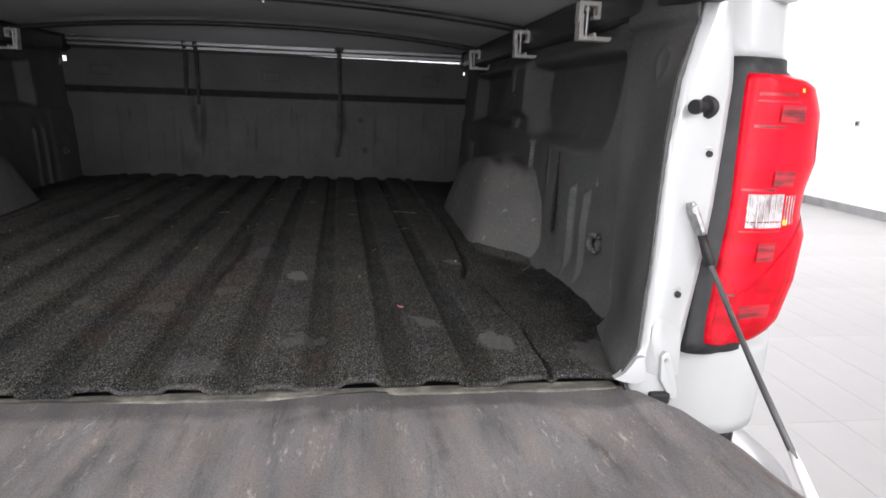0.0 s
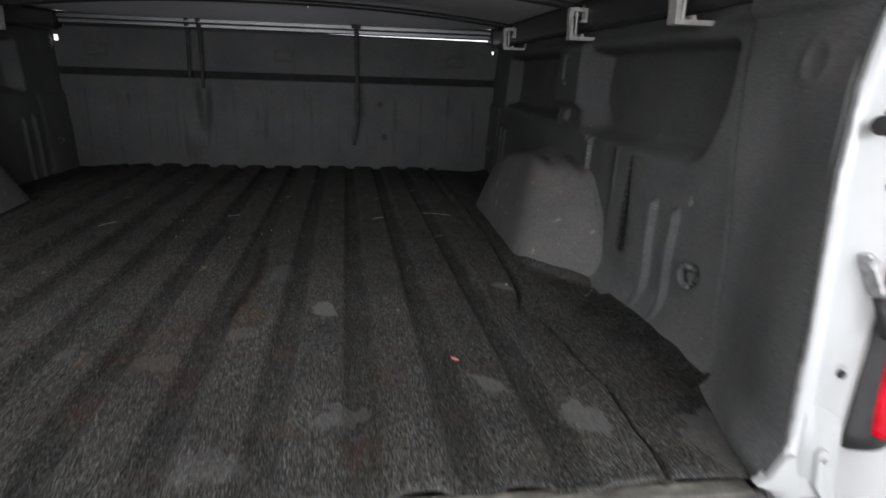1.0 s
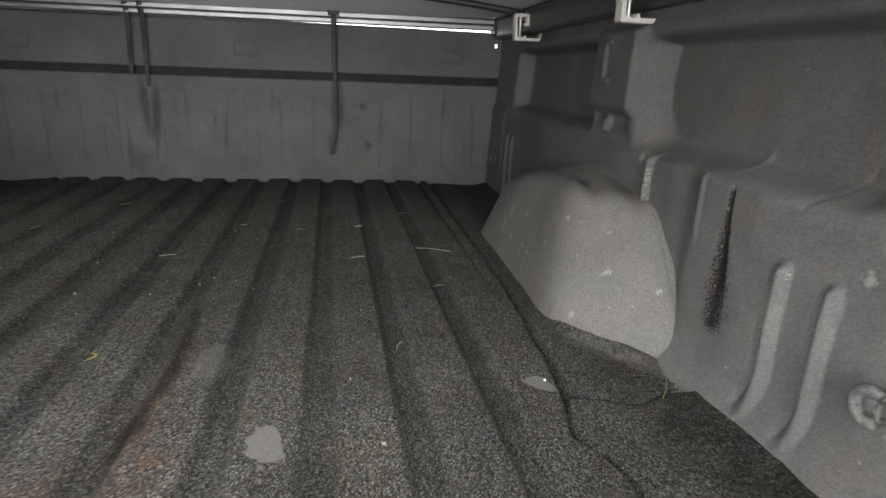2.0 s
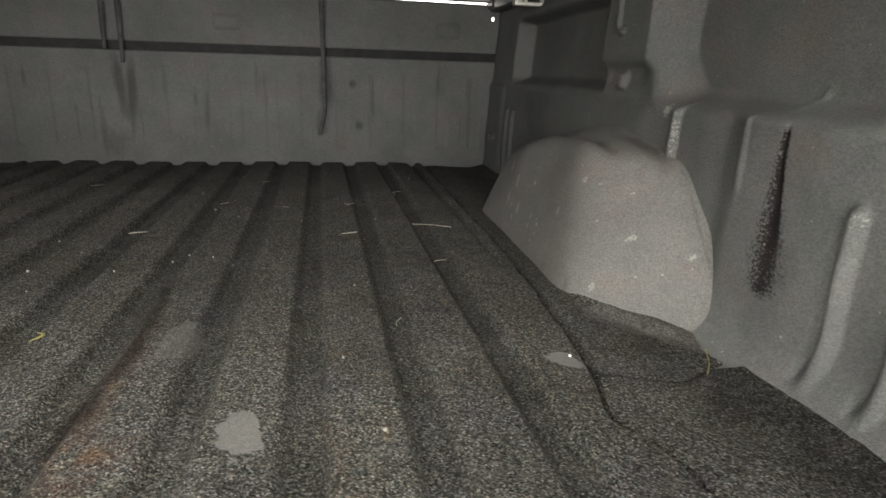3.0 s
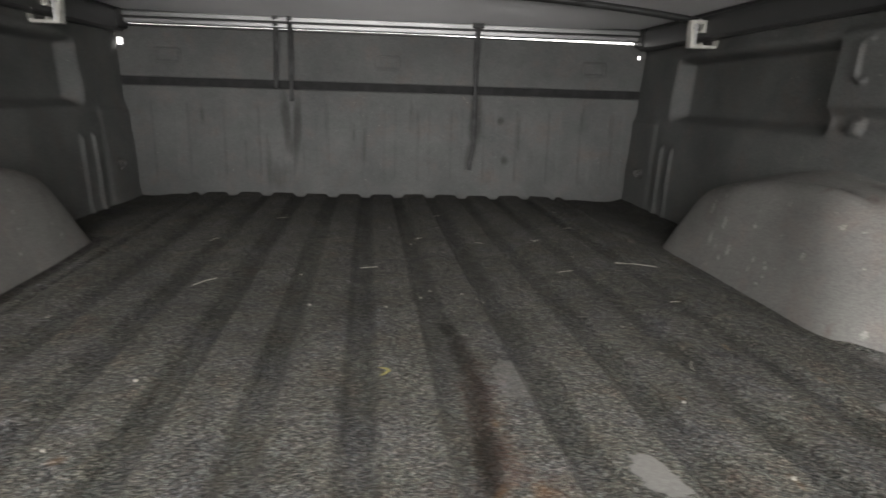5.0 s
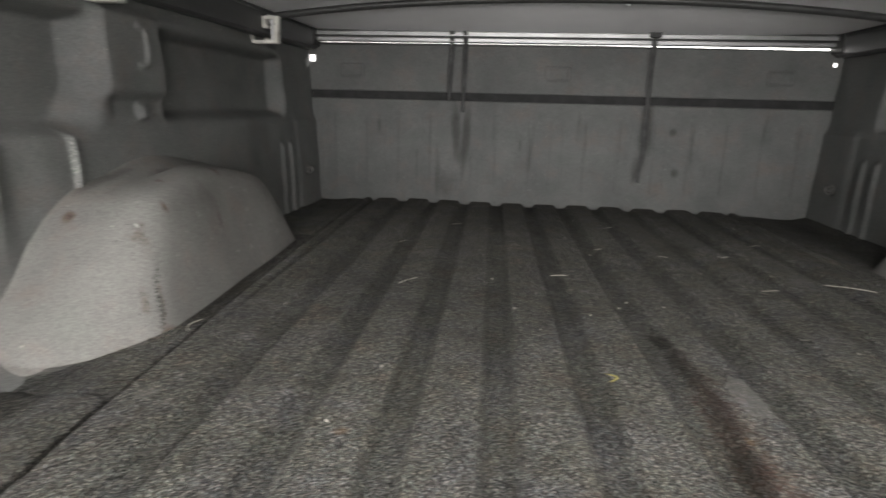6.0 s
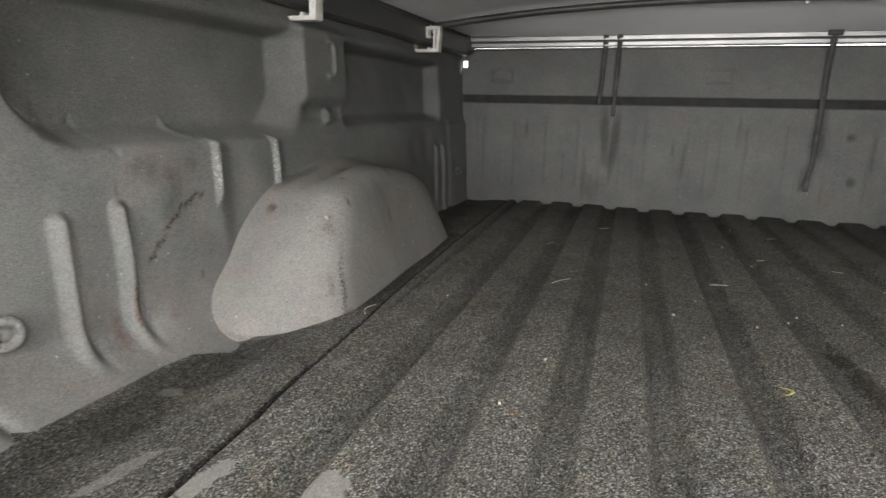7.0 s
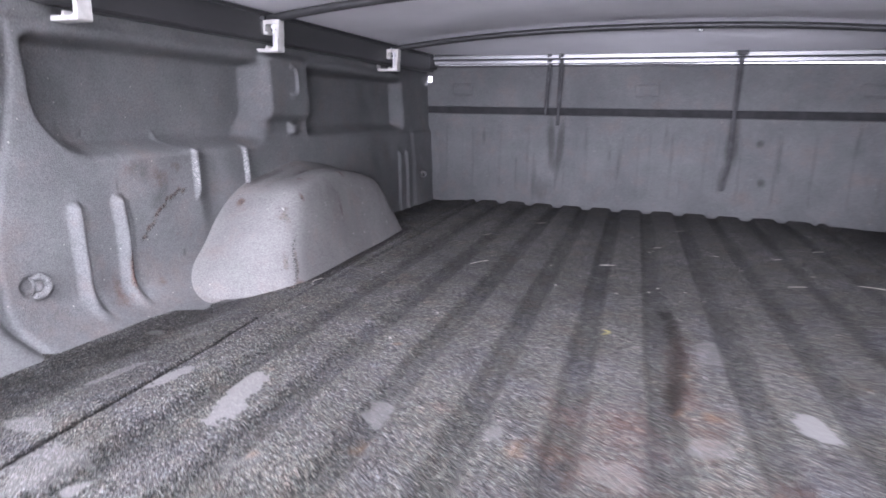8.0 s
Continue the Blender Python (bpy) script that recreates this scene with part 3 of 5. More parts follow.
gy = gy + (gy < REAR + 0.004) * (0.003 * wobble(gx, gy, 11, 0.03) + 0.002 * wobble(gx, gy, 12, 0.008))
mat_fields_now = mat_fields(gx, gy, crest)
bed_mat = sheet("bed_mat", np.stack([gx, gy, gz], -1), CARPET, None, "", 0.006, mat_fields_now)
tagged(bed_mat, "worn dark grey ribbed carpet mat with pale patches and rust", "bed mat")

part("bed_floor", box(bmesh.new(), (-0.88, REAR + 0.012, -0.075), (0.88, FRONT + 0.03, -0.027)), BLACK, truck)
part("rear_sill", box(bmesh.new(), (-0.72, 0.0145, -0.06), (0.72, REAR + 0.008, -0.0150), 0.003), SILL, truck, "pale worn sill edge")


JAMB_Z = [-0.03, 0.008, 0.038, 0.142, 0.230, 0.311, 0.391, 0.442, 0.479, 0.52]
JAMB_IN = [0.735, 0.722, 0.743, 0.756, 0.765, 0.774, 0.788, 0.806, 0.820, 0.824]
JAMB_OUT = [0.792, 0.799, 0.803, 0.828, 0.846, 0.857, 0.868, 0.868, 0.866, 0.866]


def pocket(y, z, y0, y1, z0, z1):
    """1 inside a pressed pocket; each edge is a pair (where the slope begins, where it ends)."""
    return step(*y0, y) * step(y1[1], y1[0], y) * step(*z0, z) * step(z1[1], z1[0], z)


def hollow(*slopes):
    """A hollow with round inner corners: each slope runs from 0 at its foot to 1 at its top."""
    lack = sum(np.clip(1 - k, 0, 1) ** 2 for k in slopes)
    return step(0.0, 1.0, 1 - np.sqrt(np.minimum(lack, 1.0)))


def left_shift(y):
    """The left wall's pressings sit a little further forward."""
    return np.interp(y, [0.0, 0.2, 0.42, 0.8, 1.1, 1.7], [0.0, 0.02, 0.045, 0.030, 0.018, 0.0])


def side_grid(right):
    """The moulded side wall: a profile from the floor up, pressed in and out over its length."""
    rise = np.concatenate([np.linspace(0, 0.11, 16), np.linspace(0.114, 0.59, 110)])
    along = np.concatenate([np.linspace(0.0, 0.22, 40, endpoint=False), np.linspace(0.22, 1.12, 360, endpoint=False), np.linspace(1.12, FRONT, 230)])
    y_true, s = np.meshgrid(along, rise, indexing="ij")
    y = y_true if right else y_true - left_shift(y_true)
    a = np.clip(s / 0.07, 0, math.pi / 2)
    up = np.maximum(s - 0.11, 0)
    base = 0.762 if right else 0.708
    x = base + (0.808 - base) * np.sin(a)
    x = x + (0.822 - x) * 0.9 * step(1.36, 1.62, y)
    z = -0.014 + 0.07 * (1 - np.cos(a)) + up
    x = x + 0.055 * np.maximum(z - 0.12, 0)
    inward = 0 * x
    # rear recess: sharp curved near edge, bright top slope, long bright slope up to the post
    corner = rounded(y, z, 0.347 + 0.6, 0.262 + 0.4, 0.6, 0.4, 0.10)
    fall = 0.034 + 0.06 * step(0.35, 0.27, z)
    inward = inward - 0.050 * hollow(step(0.012, -0.034, corner), (0.916 - y) / fall, (0.452 - z) / 0.018)
    # front recess with a rounded far corner
    inward = inward - 0.046 * hollow((y - 1.084) / 0.018, (1.762 - y) / 0.034, (z - 0.272) / 0.028, (0.452 - z) / 0.018)
    # a rounded fold above both
    inward = inward + 0.007 * np.exp(-((z - 0.462) / 0.011) ** 2) * step(0.36, 0.44, y) * step(1.76, 1.68, y)
    # post between them, its raised face, letter-like boss, hollow below and foot
    inward = inward + 0.020 * pocket(y, z, (0.884, 0.918), (1.076, 1.090), (0.308, 0.336), (0.452, 0.474))
    inward = inward - 0.004 * pocket(y, z, (0.925, 0.945), (1.07, 1.085), (0.285, 0.297), (0.318, 0.336))
    d = rounded(y, z, 1.0, 0.41, 0.024, 0.034, 0.016)
    inward = inward + 0.007 * step(0.007, 0.001, np.abs(d)) * step(0.992, 1.004, y)
    inward = inward + 0.014 * pocket(y, z, (0.998, 1.008), (1.02, 1.045), (0.281, 0.289), (0.305, 0.316))
    # lower wall stands a little proud, with a stepped upper edge
    inward = inward + 0.007 * step(0.271, 0.262, z + 0.004 * np.sin(9 * y)) * step(0.44, 0.54, y) * step(0.70, 0.655, y)
    inward = inward + 0.004 * step(0.272, 0.262, z) * step(0.70, 0.76, y)
    # slanting creases that run up from the ridge and from the recess's corner
    for cy, run, lo, hi, tall in ((0.615, 0.040, 0.290, 0.264, 0.0035 if right else 0.006), (0.462, 0.018, 0.296, 0.262, -0.003)):
        f = np.clip((y - cy) / run, 0, 1)
        inward = inward + tall * step(0.011, 0.001, np.hypot(y - cy - run * f, z - lo + (lo - hi) * np.sqrt(f)))
    # upright ribs and ridges
    for cy, top in ((0.412 if right else 0.383, 0.195), (0.480 if right else 0.466, 0.198)):
        lean = 0.12 * np.maximum(0.06 - z, 0)
        inward = inward - 0.006 * np.exp(-((y - cy - lean - 0.017) / 0.005) ** 2) * step(-0.005, 0.03, z) * step(top, top - 0.03, z)
        inward = inward + (0.011 if right else 0.014) * step(-0.012, 0.05, z) * step(0.0128 if right else 0.0155, 0.001, np.hypot(y - cy - lean, np.maximum(z - top + 0.012, 0)))
    for cy, lo in ((0.653, 0.17), (0.812, 0.16)):
        bend = 0.006 * np.sin(22 * (z - lo))
        inward = inward + (0.0025 if right and cy < 0.7 else 0.0095) * step(0.010, 0.002, np.abs(y - cy - bend)) * step(lo - 0.01, lo + 0.02, z) * step(0.278, 0.262, z)
    for cy in (1.69, 1.755):
        inward = inward + 0.009 * step(0.011, 0.003, np.abs(y - cy)) * step(0.21, 0.19, z)
    # rear and front corner posts
    post_step = (0.252 - 0.03 * step(0.08, 0.0, z) if right else 0.256 + 0.016 * step(0.05, -0.01, z)) + 0.06 * step(0.10, 0.45, z)
    inward = inward + (0.012 if right else 0.008) * step(post_step + 0.006, post_step - 0.012, y) - (0.010 if right else 0.014) * np.exp(-((y - post_step - 0.008) / 0.006) ** 2)
    inward = inward + 0.006 * step(1.80, 1.83, y) * step(0.30, 0.26, z)
    # round boss high on the rear post, tie-down hollow at the front, hollow behind the loop
    ring = np.hypot(y - 0.17, z - 0.415)
    inward = inward + 0.003 * step(0.032, 0.022, ring) - 0.005 * step(0.022, 0.013, ring)
    inward = inward - 0.014 * step(0.017, 0.010, np.hypot(y - 1.875, z - 0.105))
    inward = inward - 0.009 * step(0.017, 0.009, np.hypot(y - (0.335 if right else 0.305), z - (0.108 if right else 0.082)))
    # rail lip
    inward = inward + 0.012 * step(0.466, 0.478, z) * step(0.42, 0.36, y)
    soot_shade, rust, patch = (np.full(x.shape, -1.0) for _ in range(3))
    if right:
        slot = 0.593 - 0.014 * step(0.25, 0.07, z)
        wide = 0.006 + 0.018 * step(0.24, 0.07, z)
        band = step(0.05, 0.08, z) * step(0.262, 0.250, z)
        inward = inward - 0.004 * step(wide * 1.0, wide * 0.2, np.abs(y - slot)) * band * step(0.07, 0.16, z)
        soot_shade = np.maximum(soot_shade, (1.35 - 0.30 * step(0.16, 0.07, z) - 0.85 * np.abs(y - slot) / wide) * band - (1 - band))
        patch = np.maximum(patch, blob(y, z, 0.851, 0.258, 0.010, 0.010) + 0.3)
        patch = np.maximum(patch, blob(y, z, 0.382, 0.212, 0.009, 0.009) + 0.3)
        patch = np.maximum(patch, 0.5 * blob(y, z, 0.813, 0.225, 0.006, 0.045) + 0.1)
        patch = np.maximum(patch, 0.4 * blob(y, z, 0.474, 0.185, 0.005, 0.012) + 0.05)
    else:
        rust = np.maximum(rust, 1.6 * blob(y, z, 0.470, 0.065, 0.011, 0.05))
        soot_shade = np.maximum(soot_shade, 1.0 * blob(y, z, 0.472, 0.070, 0.009, 0.045))
        rust = np.maximum(rust, 0.8 * blob(y, z, 0.44, 0.03, 0.02, 0.05))
        for k in range(11):
            cy, cz = 0.508 + 0.0108 * k, 0.118 + 0.0072 * k + 0.015 * math.sin(0.31 * k) + 0.003 * math.sin(2.3 * k)
            rust = np.maximum(rust, 1.0 * blob(y, z, cy, cz, 0.014, 0.008, 35))
            soot_shade = np.maximum(soot_shade, 0.6 * blob(y, z, cy, cz - 0.002, 0.012, 0.006, 35))
        for cy, cz, size in ((0.56, 0.22, 0.045), (0.50, 0.24, 0.030), (0.605, 0.235, 0.025), (0.44, 0.02, 0.035), (0.53, 0.03, 0.020), (0.62, 0.10, 0.012), (0.585, 0.11, 0.008)):
            rust = np.maximum(rust, 0.62 * blob(y, z, cy, cz, size, size))
        patch = np.maximum(patch, 0.6 * blob(y, z, 0.812, 0.215, 0.007, 0.055) + 0.12)
        patch = np.maximum(patch, 0.45 * blob(y, z, 0.653, 0.22, 0.007, 0.045) + 0.1)
    grime_shade = np.zeros(x.shape)
    # darker patches, among them the recess edge and the hollow below the post
    for cy, cz, ry, rz, turn, force in (((0.52, 0.235, 0.035, 0.030, 0, 0.6), (0.415, 0.30, 0.012, 0.06, 20, 0.5), (0.47, 0.21, 0.004, 0.035, 0, 0.7), (0.60, 0.07, 0.006, 0.012, 0, 0.8), (0.56, 0.19, 0.05, 0.02, 40, 0.4)) if not right
                                        else ((0.56, 0.10, 0.05, 0.05, 0, 0.35), (0.95, 0.30, 0.03, 0.02, 0, 0.4), (0.70, 0.20, 0.03, 0.05, 0, 0.3))):
        grime_shade = np.maximum(grime_shade, force * np.clip(1.4 * blob(y, z, cy, cz, ry, rz, turn), 0, 1))
    x = x - inward + 0.002 * wobble(y, z, 21 + right, 0.05) + 0.0012 * wobble(y, z, 23 + right, 0.016)
    edge = step(0.24, 0.03, y_true)
    x = x + (np.interp(z, JAMB_Z, JAMB_IN) - 0.004 - x) * edge
    jamb = 0.008 + 0.2 * np.clip(z, 0, 0.5)
    y_true = np.where(y_true < jamb, jamb, y_true)
    return np.stack([x if right else -x, y_true, z], -1), {"soot_shade": soot_shade, "rust": rust, "patch": patch, "grime_shade": grime_shade}


def wheel_housing(right):
    """A soft-edged box against the wall: leaning side, near face slanting to the wall, tilted top and sloping far end."""
    rings, count = 150, 260
    ring, turn = np.meshgrid(np.radians(np.linspace(94, 1, rings)), np.linspace(-0.02, math.pi + 0.02, count), indexing="ij")
    ray = np.stack([-0.20 * np.cos(ring), -0.36 * np.sin(ring) * np.cos(turn), 0.22 * np.sin(ring) * np.sin(turn)], -1)
    heart = np.array([0.83, 1.0, -0.022])
    # faces: a point on each and the way it looks
    if right:
        walls = (((0.657, 0.90, 0.0), (-1, 0.01, 0.24)), ((0.677, 0.757, 0.0), (-0.66, -0.60, 0.44)), ((0.80, 0.676, 0.107), (0.02, -0.66, 0.75)))
        tops = (((0.74, 0.90, 0.203), (0.0, -0.11, 0.98)), ((0.74, 1.07, 0.202), (-0.12, 0.24, 0.96)), ((0.657, 1.365, 0.0), (-0.20, 0.83, 0.52)))
    else:
        walls = (((0.620, 0.86, 0.0), (-1, 0.065, 0.22)), ((0.608, 0.733, 0.0), (-0.69, -0.57, 0.44)), ((0.80, 0.710, 0.09), (0.02, -0.70, 0.71)))
        tops = (((0.74, 0.80, 0.176), (0.02, -0.15, 0.98)), ((0.74, 1.08, 0.200), (-0.10, 0.21, 0.97)), ((0.650, 1.355, 0.0), (-0.20, 0.80, 0.57)))

    def beyond(p, faces, soft):
        total = 0.0
        for at, way in faces:
            way = np.array(way) / np.linalg.norm(way)
            total = total + np.exp(np.clip(((p - np.array(at)) @ way) / soft, -60, 60))
        return soft * np.log(total)

    def outside(p):
        a, b = beyond(p, walls, 0.015 if right else 0.011), beyond(p, tops, 0.012)
        return 0.013 * np.logaddexp(a / 0.013, b / 0.013)

    lo, hi = np.zeros(ring.shape), np.full(ring.shape, 4.0)
    for _ in range(40):
        mid = (lo + hi) / 2
        out = outside(heart + ray * mid[..., None]) > 0
        lo, hi = np.where(out, lo, mid), np.where(out, mid, hi)
    g = heart + ray * lo[..., None]
    x, y, z = g[..., 0], g[..., 1], g[..., 2]
    if not right:
        y = y - left_shift(y)
    # a shallow dip in the crown and a valley behind it, with a low lip against the wall
    z = z + 0.008 * step(0.765, 0.800, x) * step(0.12, 0.17, z) * step(0.85, 1.0, y)
    z = z - (0.008 if right else 0.005) * np.exp(-(((y - 1.03) / 0.07) ** 2 + ((x - 0.715) / 0.03) ** 2)) * step(0.06, 0.12, z)
    valley = 0.750 + 0.08 * (y - 1.0)
    z = z - (0.016 if right else 0.011) * np.exp(-((x - valley) / 0.012) ** 2) * step(0.78, 0.98, y) * step(1.16, 1.06, y) * step(0.06, 0.12, z)
    x = x + 0.003 * wobble(y, z, 31 + right, 0.05)
    z = z + 0.002 * wobble(x, y, 33 + right, 0.05) * (z > 0.03)
    # the skin runs out into the wall in a soft hollow curve
    bend = np.arccos(np.clip(1 - (z + 0.014) / 0.07, 0.0, 1.0))
    base = 0.762 if right else 0.708
    skin = base + (0.808 - base) * np.sin(bend) + 0.055 * np.maximum(z - 0.12, 0) - 0.003
    depth = skin - x
    x = skin - np.where(depth > 0, depth * (1 - (1 - np.minimum(depth / 0.075, 1.0)) ** 2), 0.4 * depth) + 0.0015
    rust, patch, soot_shade = (np.full(x.shape, -1.0) for _ in range(3))
    if right:
        for cx, cy, size in ((0.745, 0.86, 0.030), (0.72, 0.93, 0.022), (0.76, 0.80, 0.020), (0.66, 0.80, 0.020)):
            rust = np.maximum(rust, 0.55 * (1 - np.hypot((x - cx) / size, (y - cy) / size)))
        for cy, cz in ((1.14, 0.10), (1.17, 0.06), (1.20, 0.12), (1.10, 0.05)):
            patch = np.maximum(patch, blob(y, z, cy, cz, 0.008, 0.018) + 0.1)
        for cy, cz in ((0.652, 0.051), (0.759, 0.086), (0.70, 0.075), (1.05, 0.11), (0.98, 0.05), (0.86, 0.15), (1.12, 0.03)):
            patch = np.maximum(patch, blob(y, z, cy, cz, 0.005, 0.005) + 0.3)
    else:
        for cx, cy, size, force in ((0.770, 0.742, 0.016, 1.5), (0.74, 0.80, 0.022, 0.8), (0.70, 0.86, 0.014, 0.9), (0.69, 1.02, 0.020, 0.9), (0.665, 0.74, 0.030, 0.6),
                                    (0.655, 0.96, 0.012, 0.9), (0.72, 1.10, 0.016, 0.8), (0.66, 0.80, 0.010, 1.0), (0.64, 0.70, 0.016, 0.7)):
            far = np.hypot(np.hypot((x - cx) / size, (y - cy) / size), wobble(x, y, 36, 0.01) * 0.4)
            rust = np.maximum(rust, force * (1 - far))
            soot_shade = np.maximum(soot_shade, 0.45 * force * (1 - far / 0.8) - 0.1)
        crack = 0.703 + 0.42 * z + 0.003 * np.sin(80 * z)
        line = (1 - np.abs(y - crack) / 0.008) * step(-0.01, 0.01, z) * step(0.16, 0.06, z) * (0.75 + 0.45 * wobble(y, z, 35, 0.02))
        soot_shade = np.maximum(soot_shade, 0.7 * line - 0.1)
        rust = np.maximum(rust, 0.9 * (1 - np.abs(y - crack - 0.004) / 0.009) * step(0.10, 0.05, z) * step(-0.02, 0.0, z) - 0.2)
        rust = np.maximum(rust, 1.1 * blob(y, z, 0.712, -0.005, 0.025, 0.012))
    rng = np.random.default_rng(5 + right)
    for _ in range(22):
        cy, cz, size = rng.uniform(0.62, 1.30), rng.uniform(0.0, 0.17), rng.uniform(0.002, 0.0045)
        patch = np.maximum(patch, blob(y, z, cy, cz, size, size * rng.uniform(0.7, 2.5), rng.uniform(-30, 30)) + 0.2)
    g[..., 1] = y if right else y + left_shift(y)
    g[..., 0] = x if right else -x
    g[..., 2] = z
    grime_shade = np.zeros(x.shape)
    # crown valley and wall junction: the fold's shade painted in; two more darker spots
    for cx, cy, rx, ry, force in ((0.750, 0.985, 0.016, 0.10, 1.0), (0.79, 0.86, 0.022, 0.10, 0.8), (0.70, 1.20, 0.05, 0.06, 0.4), (0.66, 0.93, 0.02, 0.05, 0.35)):
        grime_shade = np.maximum(grime_shade, force * np.clip(1.5 * blob(x, y, cx, cy, rx, ry), 0, 1) * step(0.03, 0.10, z))
    return g, {"rust": rust, "patch": patch, "soot_shade": soot_shade, "grime_shade": grime_shade}


def tie_down(parent, x, y, z, sign, open_at, scale=1.0):
    """A ring lying against the wall over a round hollow."""
    bm = bmesh.new()
    loops = []
    for a in np.linspace(-open_at, open_at, 26):
        bow = max(math.cos(a / 2), 0)
        thick = scale * (0.0036 + 0.0042 * bow ** 0.7)
        loop = []
        for b in np.linspace(0, 2 * math.pi, 12, endpoint=False):
            out = scale * 0.018 + thick * math.cos(b)
            loop.append(bm.verts.new((x - sign * (0.004 + 0.007 * bow + thick * math.sin(b)), y + 0.92 * out * math.cos(a), z + out * math.sin(a))))
        loops.append(loop)
    for p, q in zip(loops, loops[1:]):
        for i in range(12):
            bm.faces.new((p[i], p[i - 1], q[i - 1], q[i]))
    bm.faces.new(loops[0])
    bm.faces.new(loops[-1][::-1])
    tube(bm, [(x - sign * k, y + 0.018 * scale * 0.92 * math.cos(open_at) + 0.0025, z + scale * dz) for k, dz in ((-0.004, 0.016), (0.004, 0.012), (0.006, 0.0), (0.004, -0.012), (-0.004, -0.016))], 0.0034 * scale, 8)
    bmesh.ops.recalc_face_normals(bm, faces=bm.faces)
    part("tie_down_loop", bm, LINER, parent, "coated steel tie-down loop", True)


for right in (True, False):
    sign = 1 if right else -1
    grid, fields = side_grid(right)
    wall_part = sheet("bed_side", grid, LINER, truck, "dark grey moulded side wall with pressed ribs", 0.004, fields, None, right)
    tie_down(wall_part, sign * 0.806, 0.335 if right else 0.345, 0.108 if right else 0.082, sign, 2.1 if right else 2.15, 0.85 if right else 0.80)
    tie_down(wall_part, sign * 0.806, 1.875, 0.105, sign, 2.2, 0.55)
    grid, fields = wheel_housing(right)
    sheet("wheel_housing", grid, HOUSING, truck, "scuffed grey wheel housing", 0.004, fields, None, not right)

# headboard: ribs below, groove, raised squares above, notches at the top corners
hx, hz = np.meshgrid(np.linspace(-0.88, 0.88, 440), np.linspace(-0.03, 0.509, 180), indexing="ij")
press = 0 * hx
press = press + 0.022 * step(0.3355, 0.3395, hz) * step(0.3645, 0.3605, hz) * step(0.876, 0.866, np.abs(hx))
press = press + 0.006 * step(0.345, 0.36, hz)
for k in range(-7, 8):
    press = press + 0.0035 * step(0.022, 0.014, np.abs(hx - 0.11 * k)) * step(0.30, 0.27, hz) * step(0.04, 0.07, hz)
for cx in (-0.69, -0.01, 0.67):
    d = rounded(hx, hz, cx, 0.428, 0.036, 0.019, 0.006)
    press = press - 0.006 * step(0.005, 0.001, np.abs(d))
press = press + 0.002 * wobble(hx, hz, 41, 0.09)
hy = FRONT + press
notch = ((hx > -0.836) & (hx < -0.822) & (hz > 0.452) & (hz < 0.474)) | ((hx > 0.812) & (hx < 0.820) & (hz > 0.4635) & (hz < 0.4745))
h_fields = {k: np.full(hx.shape, -1.0) for k in ("rust", "patch", "soot_shade")}
# straps' shadow put into the colour with rubbed stains, run-down streaks, two round marks
stain_shade = np.zeros(hx.shape)
for cx, cz, rx, rz, turn, force in ((-0.335, 0.24, 0.022, 0.13, 4, 1.0), (-0.300, 0.22, 0.020, 0.15, -3, 1.0), (-0.395, 0.10, 0.014, 0.10, 0, 0.6), (-0.36, 0.06, 0.05, 0.06, 0, 0.45),
                                    (0.282, 0.25, 0.030, 0.13, 0, 1.0), (0.262, 0.15, 0.018, 0.08, -8, 0.6), (0.365, 0.255, 0.017, 0.017, 0, 1.0), (0.385, 0.125, 0.019, 0.019, 0, 0.9)):
    stain_shade = np.maximum(stain_shade, force * np.clip(1.5 * blob(hx, hz, cx, cz, rx, rz, turn), 0, 1))
streaks = random.Random(23)
for _ in range(26):
    cx, cz = streaks.uniform(-0.76, 0.76), streaks.uniform(0.10, 0.29)
    stain_shade = np.maximum(stain_shade, streaks.uniform(0.3, 0.75) * np.clip(1.6 * blob(hx, hz, cx, cz, streaks.uniform(0.004, 0.009), streaks.uniform(0.03, 0.10)), 0, 1))
h_fields["grime_shade"] = stain_shade
sheet("headboard", np.stack([hx, hy, hz], -1), LINER, truck, "grey front wall of the bed with a dark groove", 0.004, h_fields, ~notch[:-1, :-1], False)
# strip added in the groove to make its shade
part("groove_shade_strip", box(bmesh.new(), (-0.868, FRONT + 0.010, 0.3375), (0.868, FRONT + 0.018, 0.3625), 0.001), MATT_BLACK, truck, "black strip in place of the groove's shade")

# ---- rear corner, paint and lamp ----
def rear_y(z):
    return 0.01 + 0.2 * z


